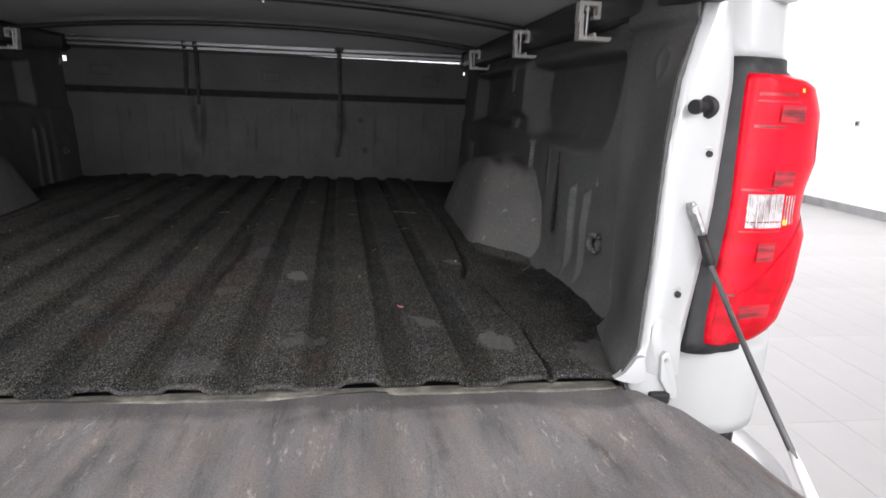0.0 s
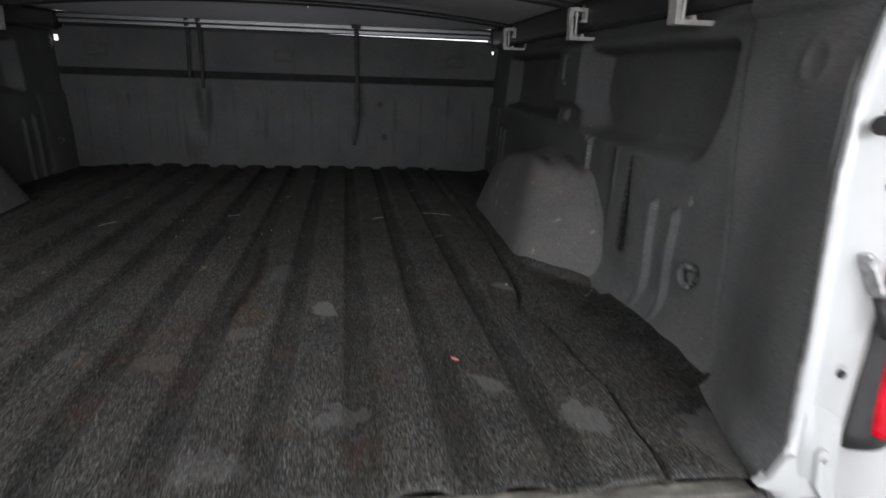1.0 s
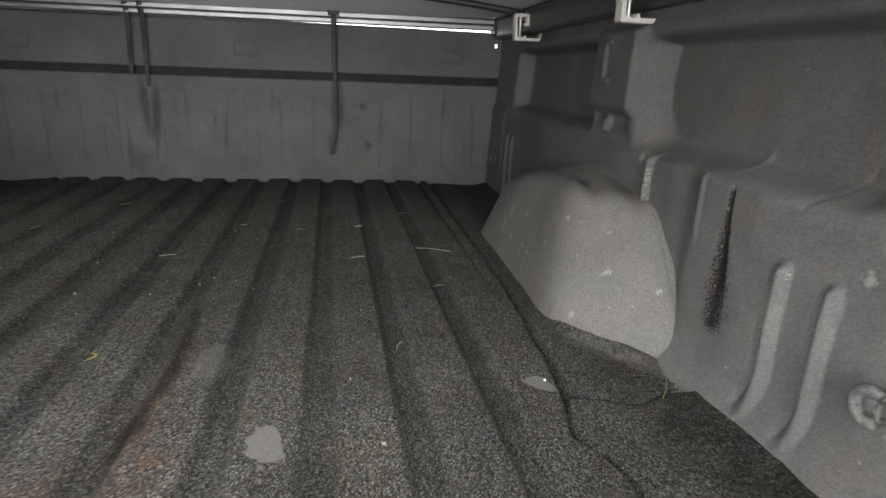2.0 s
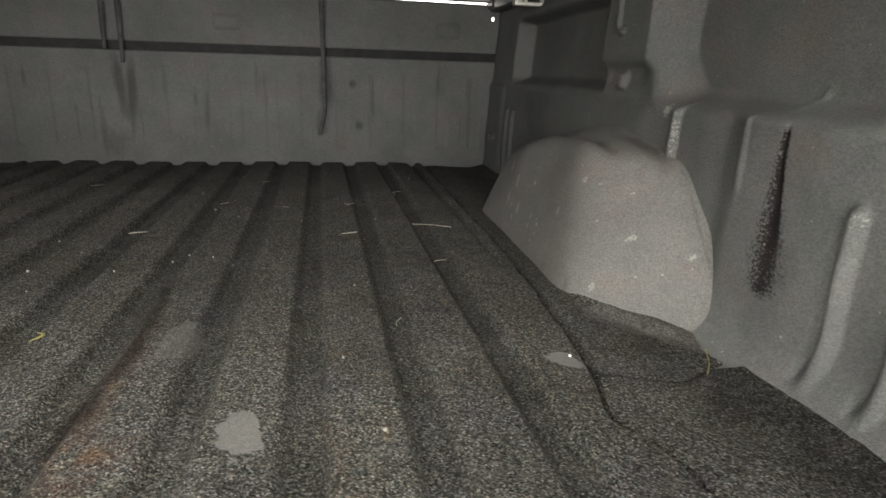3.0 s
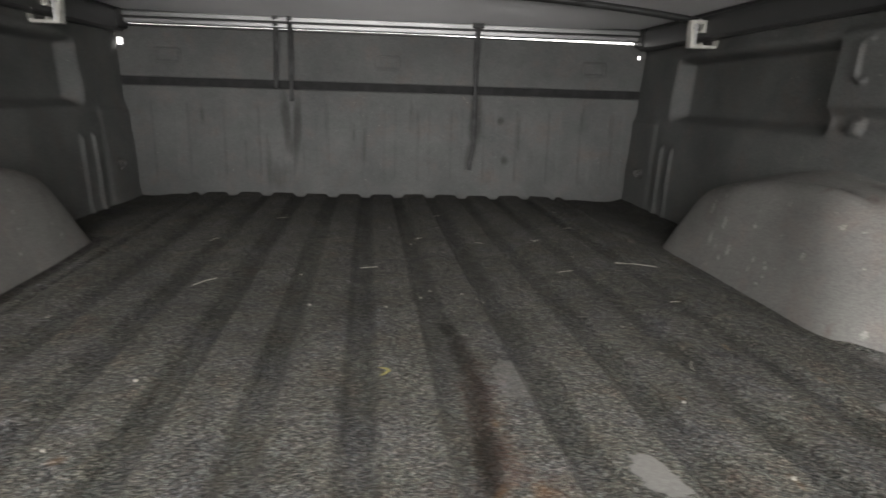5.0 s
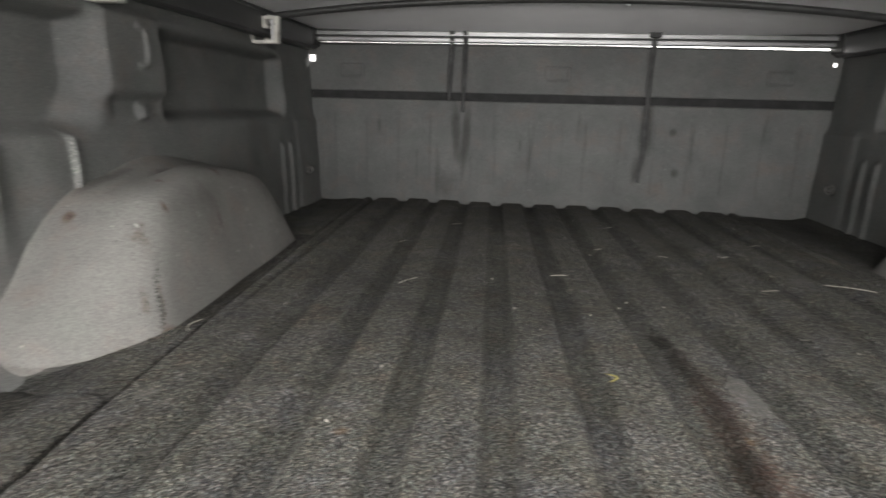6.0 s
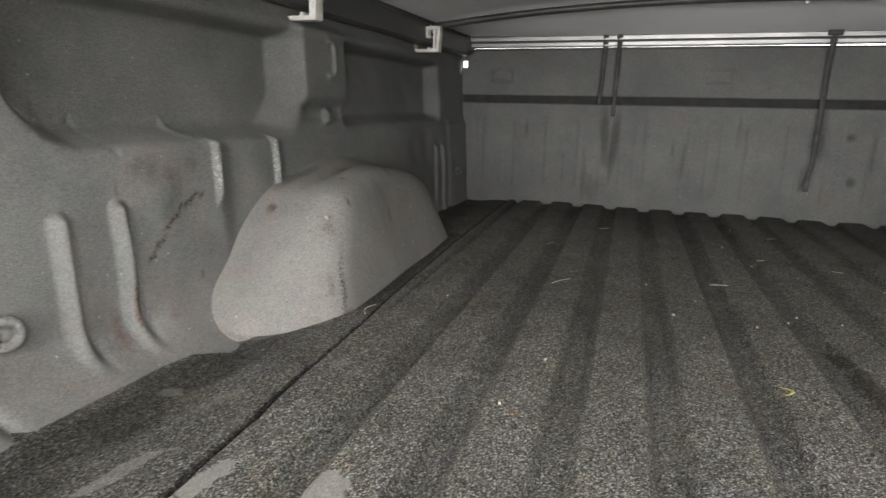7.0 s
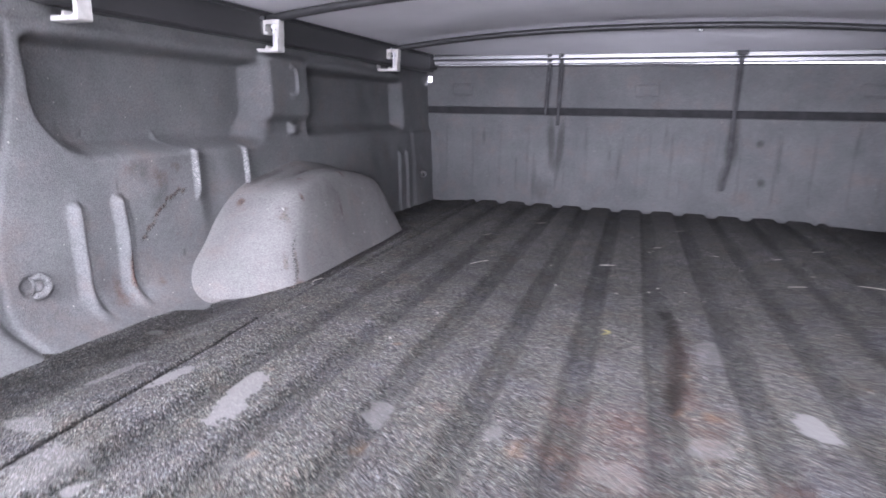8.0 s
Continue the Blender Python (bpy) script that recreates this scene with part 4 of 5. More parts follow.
def corner_body(right):
    """The painted rear corner of the bedside: jamb, corner round and outer skin."""
    sign = 1 if right else -1
    levels = np.concatenate([np.linspace(-0.085, 0.50, 40), [0.515, 0.524, 0.528]])
    rows = []
    for z in levels:
        zi = max(z, -0.03)
        inn, out = np.interp(zi, JAMB_Z, JAMB_IN), np.interp(zi, JAMB_Z, JAMB_OUT)
        back = rear_y(z)
        skin = np.interp(z, [-0.085, 0.0, 0.05, 0.5, 0.528], [0.965, 0.985, 0.99, 1.0, 0.97])
        rim = np.interp(z, [0.0, 0.035, 0.05, 0.41, 0.425, 0.5], [0.0, 0.0, 0.035, 0.035, 0.0, 0.0])
        path = [(inn + 0.03, back + 0.02), (inn + 0.004, back + 0.008), (inn + 0.006, back + 0.001), (inn + 0.02, back)]
        path += [(out - 0.012, back), (out - 0.004, back + 0.002), (out, back + 0.012 + rim)]
        radius = 0.10
        path += [(skin - radius + radius * math.sin(a), back + 0.012 + rim + radius * (1 - math.cos(a))) for a in np.linspace(0, math.pi / 2, 9)]
        path += [(skin, y) for y in (0.3, 0.6, 1.2, 1.8, 2.06)]
        rows.append([(sign * x, y, z) for x, y in path])
    return np.array(rows)


for right in (True, False):
    sign = 1 if right else -1
    sheet("bedside", corner_body(right), WHITE, truck, "white painted bedside panel", 0.003, None, None, not right)
    lo, hi = sorted((sign * 0.838, sign * 0.940))
    part("rail_cap", box(bmesh.new(), (lo, 0.30, 0.488), (hi, 2.06, 0.531), 0.006), BLACK, truck)
    lo, hi = sorted((sign * 0.83, sign * 0.968))
    part("rail_top", box(bmesh.new(), (lo, 0.12, 0.500), (hi, 2.06, 0.5265), 0.004), WHITE, truck)

# lamp: shell, red lens with a waist, clear reverse field
LENS_Z = [0.047, 0.058, 0.072, 0.126, 0.187, 0.218, 0.248, 0.286, 0.354, 0.391, 0.403]
LENS_OUT = [0.905, 0.925, 0.940, 0.963, 0.976, 0.969, 0.975, 0.990, 0.995, 0.985, 0.955]
LENS_IN = [0.832, 0.833, 0.835, 0.845, 0.857, 0.863, 0.867, 0.871, 0.878, 0.882, 0.884]


def lamp_grid(levels, inner, outer, proud, deep=0.22):
    rows = []
    for z in levels:
        a, b = inner(z), outer(z) + 0.034
        back = rear_y(z) - proud
        path = [(a, back + 0.03), (a, back + 0.006), (a + 0.004, back)]
        radius = 0.075
        path += [(a + 0.004 + (b - radius - a - 0.004) * f, back - 0.006 * math.sin(f * math.pi)) for f in (0.25, 0.5, 0.75, 1.0)]
        path += [(b - radius + radius * math.sin(t), back + radius * (1 - math.cos(t))) for t in np.linspace(0.15, math.pi / 2, 9)]
        path += [(b, deep)]
        rows.append([(x, y, z) for x, y in path])
    return np.array(rows)


tail_light = empty("tail_light", "", "")
tail_light.parent = truck
tail_light["label"] = "red tail light with clear reverse lens in a black housing"
sheet("housing", lamp_grid(np.linspace(0.032, 0.424, 26), lambda z: np.interp(z, [0.03, 0.43], [0.806, 0.870]), lambda z: np.interp(z, LENS_Z, LENS_OUT) - 0.006, 0.0), BLACK, tail_light, "", 0.003, None, None, True)
sheet("lens", lamp_grid(np.linspace(0.048, 0.402, 50), lambda z: np.interp(z, LENS_Z, LENS_IN), lambda z: np.interp(z, LENS_Z, LENS_OUT), 0.010), RED, tail_light, "red plastic lens", 0.003, None, None, True)


# the deep red part below a slanting curved border: a reflection's edge put into colour
rows = lamp_grid(np.linspace(0.050, 0.225, 60), lambda z: np.interp(z, LENS_Z, LENS_IN) + 0.002, lambda z: np.interp(z, LENS_Z, LENS_OUT), 0.0112)
fine = np.array([[[np.interp(f, np.linspace(0, 1, len(r)), r[:, k]) for k in range(3)] for f in np.linspace(0, 1, 90)] for r in rows])
border = np.interp(fine[..., 0], [0.83, 0.855, 0.885, 0.915, 0.945, 0.97, 1.01], [0.098, 0.106, 0.120, 0.142, 0.172, 0.200, 0.222])
below = (fine[..., 2] < border)[:-1, :-1]
sheet("lens_below_reflection", fine, DEEPRED, tail_light, "deep red lens part below a painted reflection edge", 0.0, None, below, True)


def lens_field(name, lo, hi, x0, x1, mat, lift, skew=0.0, thick=0.0):
    """A field let into the lens: it lies on the lens's own curve, a little proud."""
    line = lamp_grid(np.linspace(lo, hi, 8), lambda z: np.interp(z, LENS_Z, LENS_IN), lambda z: np.interp(z, LENS_Z, LENS_OUT), 0.010 + lift)
    rows = []
    for row, z in zip(line, np.linspace(lo, hi, 8)):
        xs_ = np.linspace(x0, x1, 9) + skew * (z - lo)
        order = row[2:]
        rows.append([(x, np.interp(x, order[:, 0], order[:, 1]), z) for x in xs_])
    return sheet(name, np.array(rows), mat, tail_light, "", thick, None, None, True)


lens_field("reverse_lens", 0.202, 0.246, 0.880, 0.936, CLEAR, 0.0012, 0.1)
for lo, hi, x0, x1 in ((0.340, 0.362, 0.925, 0.965), (0.256, 0.276, 0.918, 0.952), (0.158, 0.182, 0.896, 0.924), (0.082, 0.100, 0.872, 0.922)):
    lens_field("reflector", lo, hi, x0, x1, DARKRED, 0.0020, 0.15)
lens_field("reflector", 0.285, 0.330, 0.997, 1.004, DARKRED, 0.0008)
for lo, hi, x0, x1 in ((0.374, 0.378, 0.896, 0.955), (0.366, 0.368, 0.894, 0.960), (0.332, 0.336, 0.890, 0.935), (0.250, 0.253, 0.876, 0.925), (0.196, 0.198, 0.872, 0.935), (0.112, 0.115, 0.858, 0.90)):
    lens_field("lens_rib", lo, hi, x0, x1, DARKRED, 0.0004, 0.1)
for k in range(4):
    lens_field("lens_rib", 0.206, 0.244, 0.940 + 0.005 * k, 0.942 + 0.005 * k, CLEAR, 0.0006, 0.1)
for k in range(5):
    lens_field("lens_rib", 0.204, 0.244, 0.884 + 0.010 * k, 0.8850 + 0.010 * k, CAST, 0.0018, 0.1)
lens_field("lens_rib", 0.209, 0.2105, 0.881, 0.936, DARKRED, 0.0016, 0.1)
# amber specks that paint the bulbs' glint on the lens
lens_field("bulb_glint", 0.205, 0.212, 0.938, 0.945, AMBER, 0.0018)
lens_field("bulb_glint", 0.380, 0.385, 0.962, 0.967, AMBER, 0.0012)


# bumper below, with its rounded corner
def bumper():
    rows = []
    xs_half = [(0.0, -0.14), (0.5, -0.14), (0.80, -0.13)] + [(0.80 + 0.185 * math.sin(a), -0.13 + 0.17 * (1 - math.cos(a))) for a in np.linspace(0.2, math.pi / 2, 10)] + [(0.985, 0.30)]
    line = [(-x, y) for x, y in xs_half[::-1]] + xs_half[1:]
    for z, inset in ((-0.36, 0.03), (-0.35, 0.008), (-0.33, 0.0), (-0.17, 0.0), (-0.145, 0.006), (-0.133, 0.02), (-0.130, 0.05), (-0.130, 0.16)):
        rows.append([(x * (1 - inset), y + inset * (1.0 if abs(x) < 0.9 else 0.2), z) for x, y in line])
    return np.array(rows)


sheet("bumper", bumper(), SILVER, truck, "silver rear bumper", 0.004)
part("bumper_pad", box(bmesh.new(), (0.896, 0.040, -0.138), (0.926, 0.09, -0.100), 0.012), BLACK, truck, "black rubber pad", True)

# running gear that carries the bed
MATT_BLACK = material("tyre_rubber", (0.02, 0.02, 0.02), 0.8)
surface(MATT_BLACK, ramp(MATT_BLACK, noise_of(MATT_BLACK, 25.0), (0.3, 0.014), (0.7, 0.03)), None, noise_of(MATT_BLACK, 90.0), 0.4, 0.003)


def ring_of(profile, mat, name, parent, sides=48):
    """A body of revolution about the x axis from (x, radius) pairs."""
    rows = [[(x, r * math.cos(a), r * math.sin(a)) for a in np.linspace(0, 2 * math.pi, sides + 1)] for x, r in profile]
    return sheet(name, np.array(rows), mat, parent, "", 0.004)


for sign in (1, -1):
    wheel = empty("wheel", "", "")
    wheel.parent = truck
    wheel.location = (sign * 0.865, 0.98, GROUND + 0.392)
    ring_of([(-0.12, 0.24), (-0.13, 0.30), (-0.125, 0.37), (-0.10, 0.389), (0.0, 0.392), (0.10, 0.389), (0.125, 0.37), (0.13, 0.30), (0.12, 0.24)], MATT_BLACK, "tyre", wheel)
    ring_of([(sign * 0.11, 0.245), (sign * 0.09, 0.225), (sign * 0.06, 0.20), (sign * 0.075, 0.10), (sign * 0.085, 0.04), (sign * 0.085, 0.001)], ALU, "rim", wheel)
    lo, hi = sorted((sign * 0.42, sign * 0.50))
    part("frame_rail", box(bmesh.new(), (lo, 0.02, -0.24), (hi, 2.30, -0.078), 0.008), BLACK, truck)
    part("spring_hanger", box(bmesh.new(), (lo + 0.005, 0.90, GROUND + 0.39), (hi - 0.005, 1.06, -0.238), 0.006), BLACK, truck)
part("axle", tube(bmesh.new(), [(-0.80, 0.98, GROUND + 0.392), (0.80, 0.98, GROUND + 0.392)], 0.045, 16), BLACK, truck, "", True)
for sign in (1, -1):
    lo, hi = sorted((sign * 0.40, sign * 0.52))
    part("bumper_bracket", box(bmesh.new(), (lo, -0.13, -0.24), (hi, 0.04, -0.16), 0.005), BLACK, truck)

# fittings on the jamb
def on_jamb(x, z, off=0.0):
    return Vector((x, rear_y(z) - off, z))


def lean_back(bm):
    """Lays a piece against the jamb's slope."""
    for v in bm.verts:
        v.co.y += 0.2 * max(v.co.z, -0.01)
    return bm


bm = bmesh.new()
AXIS = Vector((-0.80, -0.60, 0.0))
FOOT = Vector((0.8275, rear_y(0.356) - 0.003, 0.356))
tube(bm, [FOOT - AXIS * 0.006, FOOT, FOOT + AXIS * 0.005], [0.0145, 0.0155, 0.012], 20)
tube(bm, [FOOT + AXIS * 0.003, FOOT + AXIS * 0.030], 0.0065, 16)
tube(bm, [FOOT + AXIS * 0.027, FOOT + AXIS * 0.029, FOOT + AXIS * 0.037, FOOT + AXIS * 0.039], [0.008, 0.0095, 0.0095, 0.008], 16)
part("striker", bm, BLACK, truck, "black tailgate striker bolt")
for x, z in ((0.833, 0.296), (0.794, 0.112)):
    bm = bmesh.new()
    tube(bm, [on_jamb(x, z, -0.002), on_jamb(x, z, 0.0012), on_jamb(x, z, 0.002)], [0.0105, 0.0105, 0.008], 20)
    part("plug_ring", bm, SILVER, truck)
    bm = bmesh.new()
    tube(bm, [on_jamb(x, z, -0.002), on_jamb(x, z, 0.0058)], 0.0045, 12)
    part("plug_hole", bm, BLACK, truck)
bm = bmesh.new()
prism(bm, [(0.748, 0.010), (0.757, 0.040), (0.759, 0.070), (0.767, 0.082), (0.776, 0.080), (0.796, 0.068), (0.802, 0.055), (0.800, 0.004), (0.78, 0.0)], 1, 0.0065, 0.016, 0.002)
part("hinge_plate", lean_back(bm), WHITE, truck, "white stamped hinge plate", True)
bm = bmesh.new()
prism(bm, [(0.770, 0.0), (0.771, 0.032), (0.776, 0.038), (0.782, 0.037), (0.787, 0.029), (0.795, -0.016), (0.797, -0.026), (0.788, -0.028)], 1, 0.000, 0.008, 0.002)
tongue = part("hinge_tongue", lean_back(bm), WHITE, truck)
bm = bmesh.new()
tube(bm, [(0.778, 0.007, 0.027), (0.778, 0.0035, 0.027)], 0.003, 10)
part("rivet", bm, STEEL, tongue)
bm = bmesh.new()
prism(bm, [(0.706, 0.004), (0.720, 0.010), (0.737, 0.030), (0.748, 0.032), (0.752, 0.0), (0.735, -0.004), (0.718, 0.0)], 1, 0.001, 0.012, 0.001)
part("jamb_toe", lean_back(bm), WHITE, truck, "painted toe of the jamb")
bm = bmesh.new()
box(bm, (0.756, -0.004, -0.034), (0.786, 0.016, -0.016), 0.004)
part("hinge_pocket", bm, BLACK, truck)

# tailgate, lowered
tailgate = empty("tailgate", "", "")
tailgate.parent = truck
tailgate["label"] = "lowered tailgate with a carpeted inner face"
GATE = [(-0.745, 0.012), (0.745, 0.012), (0.772, -0.02), (0.785, -0.05), (0.803, -0.12), (0.824, -0.22), (0.83, -0.30), (0.83, -0.52)]
GATE = [(-0.83, -0.52), (-0.83, -0.30), (-0.824, -0.22), (-0.803, -0.12), (-0.785, -0.05), (-0.772, -0.02)] + GATE
GATE = [p for i, p in enumerate(GATE) if p not in GATE[:i]]
part("shell", prism(bmesh.new(), GATE, 2, -0.10, -0.034, 0.006), WHITE, tailgate, "white painted tailgate shell")


def gate_half(y):
    return np.interp(-y, [-0.03, 0.02, 0.05, 0.12, 0.22, 0.30, 0.52], [0.735, 0.772, 0.785, 0.803, 0.824, 0.83, 0.83])


gu, gv = np.meshgrid(np.linspace(-1, 1, 330), np.linspace(-0.515, 0.022, 132), indexing="ij")
tx = gu * gate_half(gv) * 0.995
tz = -0.016 + 0.004 * step(0.03, 0.018, np.abs((tx / 0.155 + 0.5) % 1.0 - 0.5) * 0.155) * step(-0.02, -0.06, gv)
tz = tz - 0.010 * step(0.985, 1.0, np.abs(gu)) + 0.0025 * wobble(tx, gv, 51, 0.05) + 0.001 * wobble(tx, gv, 52, 0.012)
g_fields = {k: np.full(tx.shape, -1.0) for k in ("patch", "rust", "soot_shade")}
g_fields["wear"] = np.clip(0.5 + 0.5 * wobble(tx, gv, 53, 0.07), 0, 1)
g_fields["strength"] = np.full(tx.shape, 0.5)
for gx_, gy_, rx_, ry_, turn_ in ((0.33, -0.03, 0.03, 0.05, 0), (0.16, -0.01, 0.30, 0.025, 0), (0.63, -0.11, 0.014, 0.10, 12), (0.10, -0.13, 0.02, 0.12, -6), (0.46, -0.10, 0.012, 0.08, 4), (-0.12, -0.12, 0.03, 0.12, -8)):
    g_fields["soot_shade"] = np.maximum(g_fields["soot_shade"], 0.6 * blob(tx, gv, gx_, gy_, rx_, ry_, turn_))
# dark band at the hinge: shade of the gap put into the colour
g_fields["soot_shade"] = np.maximum(g_fields["soot_shade"], 0.75 * step(-0.045, -0.005, gv + 0.008 * wobble(tx, gv, 55, 0.04)) - 0.1)
g_fields["wear"] = np.clip(0.5 + 0.45 * wobble(tx, 0.25 * gv, 53, 0.012) + 0.3 * wobble(tx, gv, 54, 0.06), 0, 1)
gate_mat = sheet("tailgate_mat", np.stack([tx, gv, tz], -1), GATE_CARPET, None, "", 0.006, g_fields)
tagged(gate_mat, "worn brownish-grey carpet mat on the lowered tailgate", "tailgate mat")

# support cable from jamb to tailgate
cable = empty("support_cable", "", "")
cable.parent = truck
cable["label"] = "steel tailgate support cable with a bracket"
A, B, C, D, E = Vector((0.808, 0.045, 0.226)), Vector((0.819, 0.036, 0.196)), Vector((0.831, 0.024, 0.156)), Vector((0.808, -0.205, 0.012)), Vector((0.803, -0.245, -0.012))
part("cable", tube(bmesh.new(), [B, C, C.lerp(D, 0.33) - Vector((0, 0, 0.003)), C.lerp(D, 0.66) - Vector((0, 0, 0.003)), D], 0.0036, 10), CABLE, cable, "", True)
bm = bmesh.new()
tube(bm, [A + (A - B) * 0.25, A, B, B + (B - A) * 0.15], [0.007, 0.0105, 0.0095, 0.006], 10, 0.55)
bracket = part("bracket", bm, STEEL, cable, "steel cable bracket")
bm = bmesh.new()
tube(bm, [A + Vector((0.001, 0.006, 0)), A + Vector((0, -0.010, 0))], 0.006, 12)
part("pin", bm, STEEL, bracket)
part("sleeve", tube(bmesh.new(), [B + (C - B) * 0.1, B + (C - B) * 0.5, C, C + (C - B) * 0.08], [0.006, 0.0065, 0.0075, 0.0055], 10), BLACK, cable, "black plastic sleeve", True)
part("end_fitting", tube(bmesh.new(), [D + (D - E) * 0.3, D, E], [0.0042, 0.0055, 0.0065], 10, 0.7), PALE, cable, "pale end fitting", True)

# ---- tonneau cover ----
cover = empty("tonneau_cover", "soft tonneau cover with grey underside, black rails and cross bows", "tonneau cover")


def arch(x):
    return 0.048 * (1 - np.minimum(np.abs(x) / 0.81, 1.0) ** 2.2)


cx_, cy_ = np.meshgrid(np.linspace(-0.845, 0.845, 90), np.linspace(0.01, 2.03, 120), indexing="ij")
sag = 0.010 * np.abs(np.sin((cy_ - 0.95) / 0.65 * math.pi)) * step(0.83, 0.6, np.abs(cx_))
cz_ = 0.562 + np.maximum(arch(cx_), -0.002) * np.clip((1.985 - cy_) / 0.36, 0, 1) - sag + 0.0015 * wobble(cx_, cy_, 61, 0.07)
sheet("cover_sheet", np.stack([cx_, cy_, cz_], -1), VINYL, cover, "grey vinyl sheet", 0.003)
for sign in (1, -1):
    outline = [(sign * x, z) for x, z in ((0.804, 0.496), (0.810, 0.490), (0.840, 0.490), (0.852, 0.498), (0.852, 0.558), (0.812, 0.558), (0.810, 0.550), (0.804, 0.546))]
    part("side_rail", prism(bmesh.new(), outline, 1, 0.012, 1.985), RAIL, cover, "black side rail")
for y in (0.95, 1.62):
    bm = bmesh.new()
    pts = [(x, y, 0.541 + float(arch(x))) for x in np.linspace(-0.812, 0.812, 31)]
    tube(bm, pts, 0.012, 10, 0.75)
    bow = part("bow", bm, RAIL, cover, "black arched cross bow", True)
    bm = bmesh.new()
    tube(bm, [(0.128, y, 0.531 + float(arch(0.128))), (0.128, y, 0.526 + float(arch(0.128)))], 0.006, 12)
    part("rivet", bm, ALU, bow)
    for sign in (1, -1):
        bm = bmesh.new()
        tube(bm, [(sign * 0.806, y - 0.03, 0.540), (sign * 0.799, y - 0.03, 0.540)], 0.004, 10)
        part("rivet", bm, ALU, bow)


def clamp(sign, y):
    """A two-piece cast clamp: a hooked channel below, a sliding channel above, and a screw between."""
    def at(points):
        return [(sign * (x + 0.006), z) for x, z in points]
    bm = bmesh.new()
    prism(bm, at([(0.760, 0.514), (0.760, 0.470), (0.762, 0.468), (0.836, 0.468), (0.838, 0.470), (0.838, 0.489), (0.832, 0.489), (0.832, 0.4745),
                  (0.792, 0.4745), (0.792, 0.482), (0.787, 0.482), (0.787, 0.4745), (0.767, 0.4745), (0.767, 0.514)]), 1, y - 0.013, y + 0.013, 0.001)
    ob = part("clamp", bm, CAST, cover, "cast aluminium clamp")
    bm = bmesh.new()
    prism(bm, at([(0.7575, 0.498), (0.7595, 0.498), (0.7595, 0.515), (0.766, 0.515), (0.766, 0.5285), (0.793, 0.5285), (0.793, 0.512), (0.786, 0.512), (0.786, 0.506), (0.800, 0.506),
                  (0.800, 0.5345), (0.798, 0.536), (0.759, 0.536), (0.7575, 0.5345)]), 1, y - 0.0105, y + 0.0105, 0.0008)
    part("jaw", bm, CAST, ob)
    bm = bmesh.new()
    tube(bm, [(sign * 0.783, y, 0.472), (sign * 0.783, y, 0.538)], 0.0040, 10)
    tube(bm, [(sign * 0.783, y, 0.519), (sign * 0.783, y, 0.526)], 0.0068, 6)
    tube(bm, [(sign * 0.783, y, 0.475), (sign * 0.783, y, 0.480)], 0.0068, 6)
    part("screw", bm, STEEL, ob)


for y in (0.432, 0.905, 1.57):
    clamp(1, y)
for y in (0.450, 0.935, 1.57):
    clamp(-1, y)

# front bar of the cover and its seal
bm = bmesh.new()
prism(bm, [(1.972, 0.532), (1.970, 0.536), (1.970, 0.548), (1.985, 0.556), (2.01, 0.556), (2.01, 0.518), (1.992, 0.516), (1.980, 0.520), (1.980, 0.530)], 0, -0.80, 0.80)
front_bar = part("front_bar", bm, BAR, cover, "bright aluminium front bar")
part("gasket", box(bmesh.new(), (-0.80, 1.966, 0.5325), (0.80, 1.974, 0.5365), 0.001), BLACK, front_bar)
bm = bmesh.new()
prism(bm, [(-0.83, 0.500), (0.80, 0.500), (0.80, 0.5115), (0.12, 0.517), (-0.83, 0.517)], 1, 2.008, 2.03)
part("seal", bm, BLACK, cover, "black foam seal")
for sign in (1, -1):
    lo, hi = sorted((sign * 0.80, sign * 0.845))
    part("corner_block", box(bmesh.new(), (lo, 1.94, 0.500), (hi, 2.02, 0.556), 0.004), BLACK, cover)


def strap(x0, z1, lean, curl):
    zs = np.linspace(0.553, z1, 26)
    f = np.linspace(0, 1, 26)
    mid = x0 + lean * f - curl * step(0.8, 1.0, f)
    y = 1.966 + 0.022 * step(0, 0.25, f) - 0.03 * (curl > 0.01) * step(0.85, 1.0, f)
    half = 0.0084 * (1 - 0.35 * f)
    g = np.stack([np.stack([mid - half, y, zs], -1), np.stack([mid + half, y + 0.002, zs], -1)], 1)
    return sheet("strap", g, WEBBING, cover, "hanging black strap", 0.002)


strap(-0.352, 0.335, -0.008, 0.0)
strap(-0.309, 0.300, -0.004, 0.0)
strap(0.274, 0.095, 0.004, 0.016)
bm = bmesh.new()
box(bm, (0.256, 1.958, 0.538), (0.292, 1.972, 0.556), 0.002)
part("strap_clip", bm, BLACK, cover)


# ---- litter on the mat ----
def ground_at(x, y):
    return float(mat_height(np.array([[x]]), np.array([[y]]))[0][0, 0])


def straw(a, b, bend=0.004, radius=0.0005, mat=STRAW, label="thin dry straw stalk lying on the carpet mat"):
    bm = bmesh.new()
    a, b = Vector(a), Vector(b)
    side = Vector((a.y - b.y, b.x - a.x)).normalized() if (a - b).length else Vector((0, 0))
    pts = []
    lie = max(ground_at(*a.lerp(b, k)) for k in (0.0, 0.25, 0.5, 0.75, 1.0))
    for f in np.linspace(0, 1, 8):
        p = a.lerp(b, f) + side * bend * math.sin(math.pi * f)
        pts.append((p.x, p.y, lie + 0.0008 + 0.002 * f))
    tube(bm, pts, radius, 6)
    tagged(part("straw", bm, mat, None, "", True), label, "straw", "straws on the mat")


